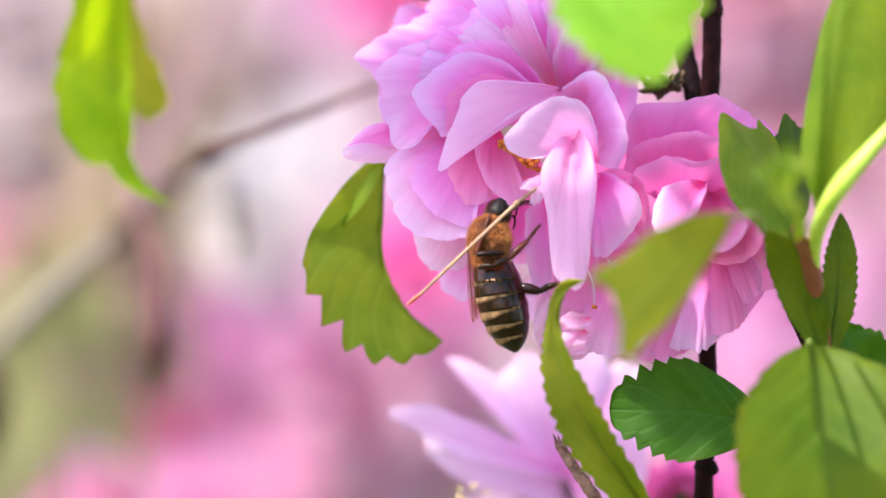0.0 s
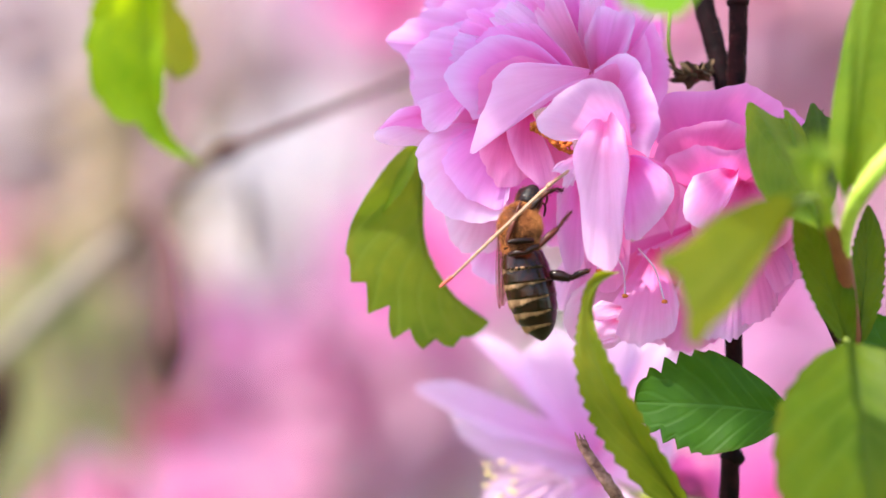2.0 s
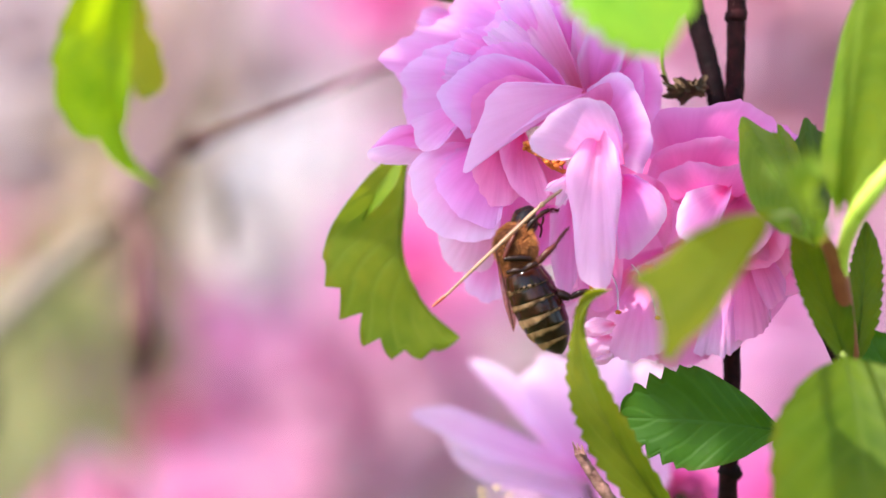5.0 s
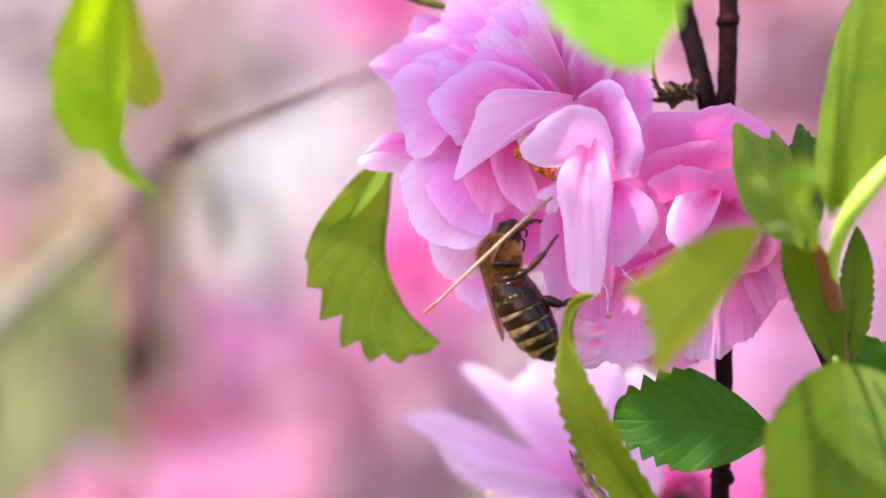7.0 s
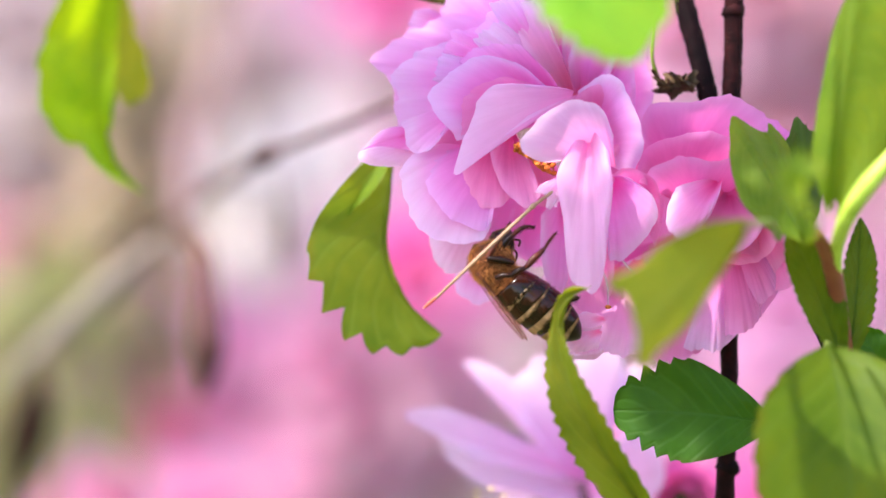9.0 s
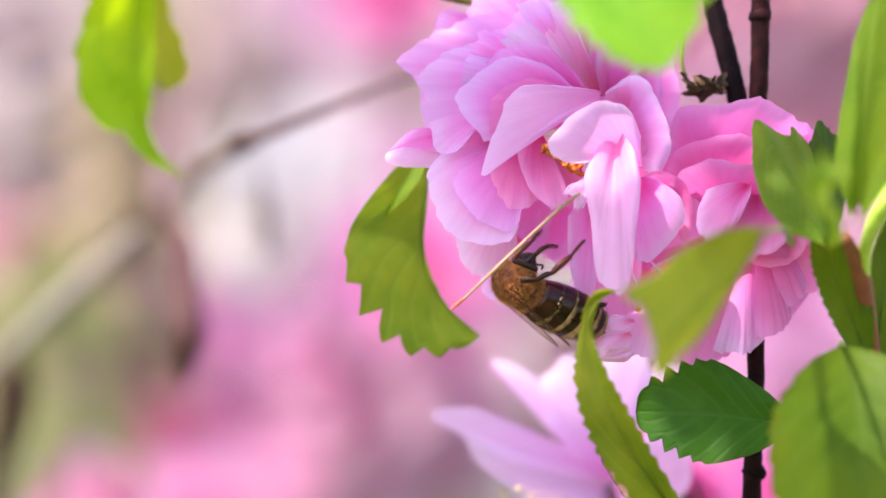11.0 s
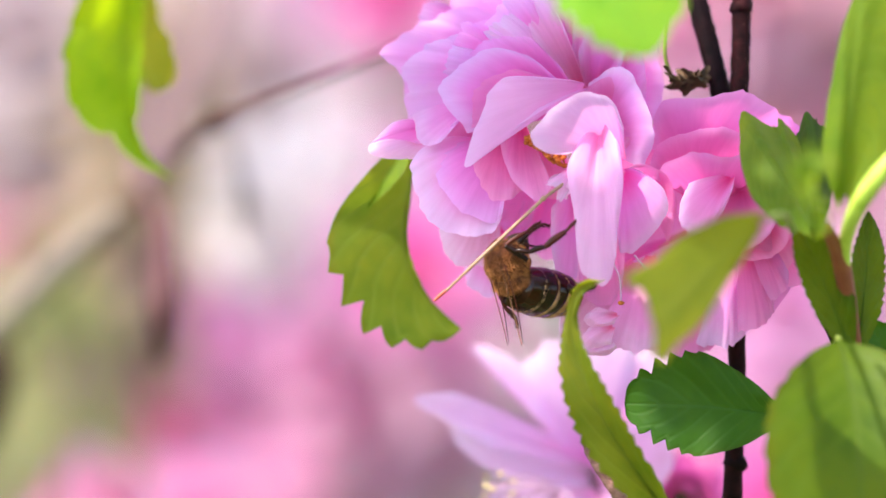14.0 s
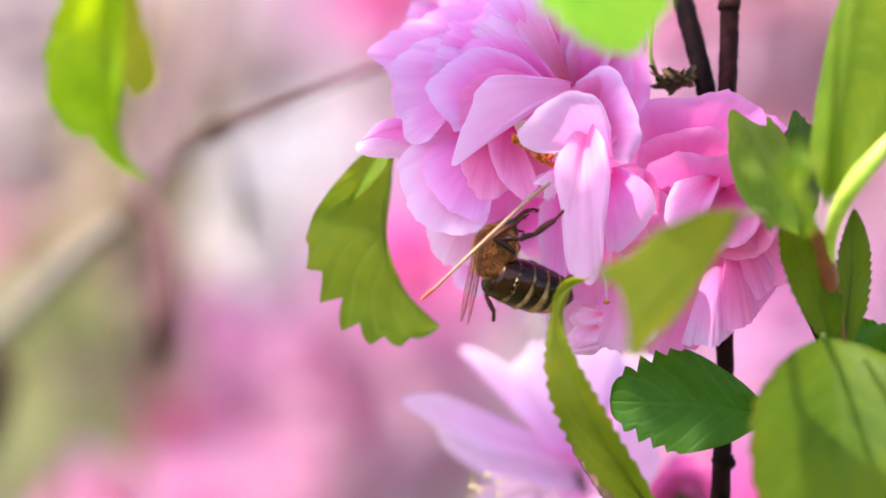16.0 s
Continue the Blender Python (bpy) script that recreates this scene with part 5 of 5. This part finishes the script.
# ---- unseen branches overhead, added to shade the blossoms ----
def overhead(centre, wide, high, count, seed, gaps=(), track="top_leaf"):
    """An unseen leafy branch up towards the sun from a place in the plan; wide and high: how far its shade reaches."""
    u, v, d = centre
    r = random.Random(seed)
    mid = P(u, v, d) + sun_way * 0.17
    across = Vector((1, 0, -0.3)).normalized()
    ends = [mid - across * wide * UNIT * 1.2, mid + mm(0, 3, 4), mid + across * wide * UNIT * 1.2, P(1322, -900, 14) + mm(0, 10, 30)]
    ob = thing("leafy_branch", ends[0], "unseen leafy branch added to shade the blossoms", "branch", "leafy branches overhead")
    part("bark", tube(ends, [0.5, 0.8, 1.1, 1.6], 40, 8, 0.15), BARK, ob)
    line = spline(ends[:3], 40)
    for i in range(count):
        q, a = math.sqrt(r.random()), r.uniform(0, 2 * math.pi)
        foot = P(u + wide * q * math.cos(a), v + high * q * math.sin(a), d) + sun_way * r.uniform(0.15, 0.19)
        way = Vector((r.uniform(-1, 1), r.uniform(-1, 1), r.uniform(-1, 0.4))).normalized()
        rib = [foot, foot + way * 0.005 + mm(0, 0, 0.5), foot + way * 0.0105]
        if any((p - g).cross(sun_way).length < reach for g, reach in gaps for p in rib):
            continue
        near = min(line, key=lambda p: (p - foot).length)
        blade = part("leaf", leaf(rib, 3.0, 3.0, (r.uniform(-.4, .4), -0.5, 0.9), 12, 7, 0.15, n=14, m=2, seed=i), LEAF, ob)
        part("petiole", tube([near, (near + foot) / 2 + mm(0, 0, 1), foot], [0.3, 0.2, 0.2], 6, 5), STALK, blade, "thin leaf stalk")
    KEYED.append((ob, track))


# leaf counts and gaps are set by where sun patches should fall
overhead((990, 130, 4), 235, 160, 54, 21, ((P(1030, 150, -3), 0.0036), (P(1085, 300, -4), 0.0048)))
overhead((812, 335, 3), 78, 62, 12, 24, (), "shade")
overhead((1350, 380, -4), 180, 220, 26, 22)
overhead((1310, 560, 2), 110, 80, 9, 25, ((P(1060, 380, -4), 0.011), (P(1160, 360, -1), 0.006)), "dapple")
overhead((990, 740, 34), 240, 130, 11, 23)

# ---- blurred shrubs behind ----
def far_stem(points, radii, mat, label, track=None, twigs=True):
    ob = thing("branch", points[0], label, "branch", "branches behind the blossom")
    part("bark", tube(points, radii, 40, 10, 0.15, len(points)), mat, ob)
    for i in range(1, len(points) - 1) if twigs else ():
        a = Vector(points[i])
        part("side_twig", tube([a, a + mm(14 * (-1) ** i, 6, 26), a + mm(22 * (-1) ** i, 10, 60)], [radii[i] * 0.5, radii[i] * 0.4, 0.3], 8, 6), mat, ob)
    if track:
        KEYED.append((ob, track))
    return ob


far_branch = far_stem([Vector((-0.16, 0.20, -0.02)), Vector((-0.15, 0.22, 0.70)), P(-60, 720, 330), P(120, 520, 300), P(270, 370, 190), P(400, 272, 88), P(560, 205, 70), P(720, 140, 72), P(960, 40, 80), P(1300, -120, 90)],
                      [5.0, 3.0, 0.8, 0.8, 0.8, 0.6, 0.42, 0.36, 0.36, 0.36], BARK_RUST, "thin grey-lilac branch swaying behind the blossom", "far_branch", False)
part("node", blob(P(402, 270, 88), (mm(1.7, 0, 0.7), mm(0, 1.0, 0), mm(-0.4, 0, 1.0)), 8, 10, 0.3, 1), BARK, far_branch)
part("side_twig", tube([P(432, 300, 130), P(446, 400, 150), P(448, 460, 160)], [0.2, 1.0, 0.5], 14, 8), BARK_HAZE, far_branch, "hanging grey bud")
part("side_twig", tube([P(262, 372, 160), P(300, 440, 130), P(302, 530, 120), P(306, 600, 116), P(300, 690, 120)], [0.7, 1.2, 1.7, 2.1, 0.6], 24, 10, 0.2), BARK_RUST, far_branch, "dark withered shoot hanging from the branch")
part("side_twig", tube([P(262, 372, 170), P(300, 240, 330), P(350, 110, 420), P(392, -80, 460)], [1.2, 2.6, 2.4, 2.0], 20, 10, 0.2), BARK_FAR, far_branch, "brown shoot rising from the branch")
part("side_twig", tube([P(-60, 680, 170), P(50, 582, 160), P(130, 508, 150), P(216, 424, 140)], [0.5, 1.5, 1.8, 0.7], 20, 8), BARK_STRAW, far_branch, "pale dry twig")
far_stem([Vector((-0.075, 0.22, -0.02)), Vector((-0.07, 0.21, 0.6)), P(-40, 880, 190), P(-10, 780, 190), P(6, 710, 190), P(12, 640, 190)],
         [4.0, 3.0, 1.2, 2.4, 2.6, 0.6], BARK, "dark withered shoot of a blurred shrub", "far_branch", False)
for x in range(2):
    far_stem([Vector((-0.16 + 0.03 * x, 0.62, -0.02)), P(150 + 30 * x, 900, 560 + 20 * x), P(215 + 28 * x, 500, 570), P(270 + 24 * x, 250, 580), P(330 + 40 * x, 0, 590), P(360 + 60 * x, -300, 600)],
             [6, 3.5, 3.2, 3.0, 2.6, 2.0], BARK_PALE, "slender pale stem of a shrub far behind")


def far_blossom(place, size, label, outer=None):
    ob = thing("blossom", place, label, "flower", "blurred blossoms behind")
    rng = random.Random(5)
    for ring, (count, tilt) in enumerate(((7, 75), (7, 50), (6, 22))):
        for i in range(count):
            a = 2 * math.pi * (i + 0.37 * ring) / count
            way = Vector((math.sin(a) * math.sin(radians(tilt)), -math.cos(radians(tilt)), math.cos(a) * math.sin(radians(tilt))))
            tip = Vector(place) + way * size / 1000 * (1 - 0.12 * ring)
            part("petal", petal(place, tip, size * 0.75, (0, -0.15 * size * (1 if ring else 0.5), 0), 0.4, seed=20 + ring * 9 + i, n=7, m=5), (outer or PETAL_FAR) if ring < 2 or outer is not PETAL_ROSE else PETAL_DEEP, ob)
    part("sepal", blob(place, (mm(3, 0, 0), mm(0, 3, 0), mm(0, 0, 3)), 6, 8), SEPAL, ob)
    part("stem", tube([Vector(place) + mm(0, 3, 0), Vector(place) + mm(6, 90, -30), Vector(place) + mm(10, 190, -300), Vector(place) + mm(14, 220, -1060)], [0.6, 0.8, 1.6, 3.0], 20, 6), BARK_FAR, ob, "slender stem")
    return ob


rng = random.Random(11)


def scatter(first, spots, scale=1.0):
    """Copies of a blossom at places in the plan, each turned a little."""
    for u, v, d in spots:
        ob = copy_thing(first, Matrix.Translation(P(u, v, d)) @ Euler((0, 0, rng.uniform(-0.9, 0.9))).to_matrix().to_4x4())
        ob.scale = (scale, scale, scale)


deep_blossom = far_blossom(P(300, 752, 430), 11, "deep pink blossom blurred behind the hanging leaf", PETAL_DEEP)
scatter(deep_blossom, ((390, 800, 440), (690, -20, 330)))
far_blossom(P(1204, 885, 46), 5.0, "deep pink blossom half hidden behind the dark leaf", PETAL_MAGENTA)
rosy_blossom = far_blossom(P(730, 480, 360), 14, "rose pink blossom blurred behind the hanging leaf", PETAL_ROSE)
scatter(rosy_blossom, ((770, 600, 460), (800, 500, 420), (1370, 900, 330), (650, 400, 480)))
plum_blossom = far_blossom(P(520, 690, 430), 11, "plum-pink blossom in the shade far behind", PETAL_PLUM)
scatter(plum_blossom, ((505, 850, 410), (570, 880, 440), (480, 770, 450)))
mauve_blossom = far_blossom(P(400, 620, 430), 12, "mauve-pink blossom blurred far behind the leaf", PETAL_MAUVE)
scatter(mauve_blossom, ((350, 560, 470), (420, 690, 480), (1410, 540, 400), (1390, 640, 420), (1340, 570, 450), (1330, 690, 440)), 1.3)
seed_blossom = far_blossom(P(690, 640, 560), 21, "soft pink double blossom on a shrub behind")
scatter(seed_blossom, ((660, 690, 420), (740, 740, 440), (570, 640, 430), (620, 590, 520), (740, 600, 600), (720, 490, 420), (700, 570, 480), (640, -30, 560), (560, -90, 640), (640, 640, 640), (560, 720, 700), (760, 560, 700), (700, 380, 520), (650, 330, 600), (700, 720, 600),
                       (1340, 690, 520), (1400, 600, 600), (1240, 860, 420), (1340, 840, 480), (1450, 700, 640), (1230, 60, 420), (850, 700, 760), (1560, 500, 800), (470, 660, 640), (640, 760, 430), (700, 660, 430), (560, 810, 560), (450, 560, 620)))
bright_blossom = far_blossom(P(150, 908, 360), 12, "bright pink double blossom blurred low behind", PETAL_BRIGHT)
scatter(bright_blossom, ((240, 898, 350), (340, 912, 360), (420, 880, 400)))
dusky = far_blossom(P(1400, 40, 430), 24, "dusky rose blossom on a shrub behind", PETAL_DUSK)
scatter(dusky, ((30, 420, 700), (60, 370, 640), (120, 460, 680), (190, 110, 860), (1490, 130, 460), (1540, 10, 440), (1250, 20, 480), (1330, -60, 420)))
cream = far_blossom(P(490, 400, 560), 26, "creamy white blossom on a shrub behind", PETAL_CREAM)
scatter(cream, ((560, 330, 600), (540, 480, 580), (480, 360, 640), (600, 430, 600), (600, 330, 640), (460, 480, 640), (700, 830, 470), (760, 870, 460), (640, 870, 520)))
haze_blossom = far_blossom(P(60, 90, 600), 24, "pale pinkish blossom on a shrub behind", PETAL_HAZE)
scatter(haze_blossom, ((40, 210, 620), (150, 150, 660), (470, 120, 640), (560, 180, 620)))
scatter(cream, ((890, 650, 460), (830, 440, 420)), 0.45)
scatter(cream, ((480, 390, 430), (545, 350, 450), (440, 450, 470), (560, 440, 470)), 0.6)
# added blossom: its cream colour stands in for sun in the gap
far_blossom(P(996, 535, 150), 4.2, "cream blossom added behind the bee as a sunlit patch", PETAL_CREAM)


def leaf_spray(place, size, label, mat=None):
    ob = thing("leaf_spray", place, label, "foliage", "sprays of leaves behind")
    rng2 = random.Random(3)
    for i in range(9):
        a = rng2.uniform(0, 6.28)
        way = Vector((math.cos(a), rng2.uniform(-0.6, 0.6), math.sin(a)))
        start = Vector(place) + way * size * 0.0002
        rib = [start, start + way * size * 0.0006, start + way * size * 0.001 + mm(0, 0, -4)]
        part("leaf", leaf(rib, size * 0.22, size * 0.22, (rng2.uniform(-.5, .5), -1, rng2.uniform(-.2, .6)), 15, 7, 0.15, n=14, m=2, seed=i), mat or LEAF_FAR, ob)
    part("stem", tube([Vector(place) + mm(8, 20, -1060), Vector(place) + mm(4, 10, -300), Vector(place), Vector(place) + mm(3, 0, size * 0.6)], [4, 2, 1.0, 0.6], 20, 6), BARK_FAR, ob, "slender stem")
    return ob


spray = leaf_spray(P(120, 610, 380), 17, "blurred olive-green leaves behind the blossom")
for u, v, d in ((130, 650, 330), (190, 700, 370), (90, 720, 400), (190, 540, 430), (50, 660, 430), (250, 310, 640), (220, 430, 600), (30, 560, 500), (20, 760, 520)):
    copy_thing(spray, Matrix.Translation(P(u, v, d)) @ Euler((0, 0, rng.uniform(-0.9, 0.9))).to_matrix().to_4x4())


tan_spray = leaf_spray(P(270, 240, 430), 17, "blurred tan-brown withered leaves behind the hanging leaf", LEAF_TAN)
for u, v, d in ((300, 190, 480), (220, 290, 450), (330, 250, 480), (250, 340, 430), (370, 90, 520), (240, 470, 400), (250, 560, 430), (210, 690, 430), (60, 720, 430)):
    copy_thing(tan_spray, Matrix.Translation(P(u, v, d)) @ Euler((0, 0, rng.uniform(-0.9, 0.9))).to_matrix().to_4x4())


# ---- shrubs in bloom far behind ----
def blooming_shrub(place, label, bloom, every):
    ob = thing("flowering_shrub", place, label, "shrub", "shrubs in bloom far behind")
    r = random.Random(8)
    foot = Vector(place)
    for i in range(7):
        lean = Vector((r.uniform(-0.35, 0.35), r.uniform(-0.3, 0.3), 1.25 + r.uniform(-0.2, 0.3)))
        part("stem", tube([foot + Vector((0.03 * i - 0.09, 0, -0.02)), foot + lean * 0.5 + Vector((r.uniform(-.05, .05), 0, 0)), foot + lean], [11, 8, 3], 16, 7, 0.15, i), BARK_FAR, ob)
    sets = {"blossoms": ([], []), "leaves": ([], [])}
    for i in range(2600):
        kind = "leaves" if i % every == 0 else "blossoms"
        verts, faces = sets[kind]
        z, a, q = r.uniform(0.12, 1), r.uniform(0, 2 * math.pi), r.random() ** 0.4
        c = foot + Vector((math.cos(a) * q * 0.42 * math.sin(math.pi * min(z * 0.8 + 0.15, 1)) ** 0.6, math.sin(a) * q * 0.36, 0.2 + 1.35 * z))
        size = r.uniform(0.012, 0.022)
        turn = Euler((r.uniform(0, 6.3), r.uniform(0, 6.3), r.uniform(0, 6.3))).to_matrix()
        k = len(verts)
        shape = ((-1, 0, 0), (0, -0.6, 0.25), (1, 0, 0), (0, 0.6, 0.25)) if kind == "leaves" else ((-1, 0, 0.3), (-0.3, -0.9, 0.3), (0.8, -0.7, 0.3), (0.9, 0.6, 0.3), (-0.2, 0.95, 0.3), (0, 0, -0.2))
        verts += [c + turn @ (Vector(v) * size) for v in shape]
        faces += [(k, k + 1, k + 2), (k, k + 2, k + 3)] if kind == "leaves" else [(k + j, k + (j + 1) % 5, k + 5) for j in range(5)]
    for kind, mat in (("blossoms", bloom), ("leaves", LEAF_FAR)):
        verts, faces = sets[kind]
        tagged(part(kind, (verts, faces, [(0.5, 0.8)] * len(verts)), mat, ob), kind="stuff")
    return ob


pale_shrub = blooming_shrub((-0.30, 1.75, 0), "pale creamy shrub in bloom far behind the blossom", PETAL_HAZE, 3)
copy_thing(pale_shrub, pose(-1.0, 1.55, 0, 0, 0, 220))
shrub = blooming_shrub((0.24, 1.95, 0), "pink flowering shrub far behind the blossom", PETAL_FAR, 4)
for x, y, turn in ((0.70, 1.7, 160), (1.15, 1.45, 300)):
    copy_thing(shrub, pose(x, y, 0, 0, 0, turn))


# ---- what moves ----
PIVOT = {"left_leaf": (677, 492), "far_leaf": (252, 227), "near_leaf": (1287, 418)}


def motions():
    for ob, track in KEYED:
        base = ob.location.copy()
        k = (FAR + base.y) / FAR * UNIT
        hub = P(*PIVOT[track], base.y * 1000) if track in PIVOT else base
        rows = []
        for t, row in zip(TIMES, SWAY[track]):
            turn = row[2] if len(row) > 2 else 0.0
            shift = Vector((row[0] * k, 0, -row[1] * k))
            rows.append((t, Matrix.Translation(hub + shift) @ pose(0, 0, 0, 0, turn, 0) @ Matrix.Translation(base - hub)))
        walk(ob, rows)
    # the bee: place of the thorax, lean of the body, roll to its back, bend of the abdomen
    legs = {ob: [] for ob in HOLDS}
    bee_rows, bend_rows, head_rows = [], [], []
    waist = abdomen.location.copy()
    for t, u, v, lean, roll, bend in BEE:
        swing = 40 * max(0.0, 1 - abs(t - 12.9) / 4.0) ** 0.7
        body = pose(0, 0, 0, 0, 0, swing) @ pose(0, 0, 0, 0, -lean, 0) @ pose(0, 0, 0, 0, 0, roll)
        bee_rows.append((t, Matrix.Translation(P(u, v, -1.2)) @ body))
        bend_rows.append((t, Matrix.Translation(waist) @ pose(0, 0, 0, 0, -bend + 2 * math.sin(t * 2.1), 0)))
        tuck = between(TUCK, t)[0]
        head_rows.append((t, body.inverted() @ pose(0, 0, 0, -38 - 26 * tuck, 8 + 8 * tuck, 0)))
        for ob, holds in HOLDS.items():
            x, y, z, turn = between(holds, t)
            legs[ob].append((t, body.inverted() @ pose(x / 1000, y / 1000, z / 1000, 0, turn, 0)))
    walk(bee, bee_rows)
    walk(abdomen, bend_rows)
    walk(head, head_rows)
    for ob, rows in legs.items():
        walk(ob, rows)


def between(rows, t):
    """The values of rows (time, values...) at a time."""
    for a, b in zip(rows, rows[1:]):
        if t <= b[0]:
            f = max(0.0, (t - a[0]) / (b[0] - a[0]))
            return [p + (q - p) * f for p, q in zip(a[1:], b[1:])]
    return list(rows[-1][1:])


TUCK = ((0, 0), (4, 0), (8, 0.4), (11.5, 1.0), (16, 1.0))
# where each leg leaves the body, mm from the thorax, and its turn
HOLDS = {mid_leg: ((0, -1.0, -2.4, -2.5, 0), (4, -1.0, -2.4, -2.4, 0), (8, 0.2, -2.4, -1.9, -4), (12.5, 0.6, -2.3, 1.3, 6), (14.5, 0.5, -2.3, 0.9, 8), (16, 0.6, -2.3, 0.8, 8)),
         front_leg: ((0, 1.2, -2.0, -1.2, -32), (4, 1.2, -2.0, -1.2, -32), (8, 1.9, -1.9, -0.4, -24), (12.5, 2.0, -1.8, 1.9, 4), (14.5, 1.7, -2.3, -0.3, 6), (16, 1.7, -2.3, -0.4, 6)),
         hind_leg: ((0, 1.2, 0.2, -3.2, 0), (4, 1.3, 0.2, -3.1, 0), (8, 2.8, 0.4, -2.3, 6), (12.5, 3.6, 2.6, 0.4, 10), (14.5, 3.0, 2.4, -1.2, 6), (16, 3.0, 2.4, -1.2, 6)),
         low_leg: ((0, 0.3, 2.2, -1.8, 0), (4, 0.3, 2.2, -1.8, 0), (8, 0.5, 2.3, -1.4, -24), (12.5, 0.2, 2.4, -0.6, -60), (14.5, -0.7, 0.9, -2.4, 0), (16, -0.6, 0.9, -2.4, 0)),
         far_leg: ((0, 0.9, -0.9, 1.4, 0), (8, 0.9, -0.6, 1.4, 0), (16, 0.9, -0.2, 1.5, 0))}
BEE = ((0, 866, 424, 6, -8, 2), (0.5, 886, 412, 6, -8, 2), (1, 922, 396, 5, -8, 2), (1.5, 937, 392, 4, -8, 2), (2, 920, 402, 3, -8, 2),
       (2.5, 915, 404, 4, -6, 0), (3, 925, 402, 4, -6, 0), (3.5, 917, 413, 5, -4, 2), (4, 914, 424, 12, 0, 4), (6.5, 894, 452, 17, 0, 5),
       (7, 883, 457, 19, 0, 5), (7.5, 879, 461, 22, 2, 5), (8, 875, 464, 30, 4, 5), (8.5, 864, 468, 38, 6, 5), (9, 870, 468, 40, 8, 6))
BEE += ((11.5, 914, 506, 58, 12, 4), (12, 909, 506, 58, 14, 7), (12.5, 914, 500, 54, 15, 14), (13, 912, 490, 46, 15, 24), (13.5, 904, 478, 34, 15, 38),
        (14, 897, 466, 20, 14, 55), (14.5, 890, 457, 9, 12, 65), (15, 878, 450, 1, 10, 71), (15.5, 874, 445, -5, 10, 75), (16, 877, 440, -8, 8, 77))
motions()
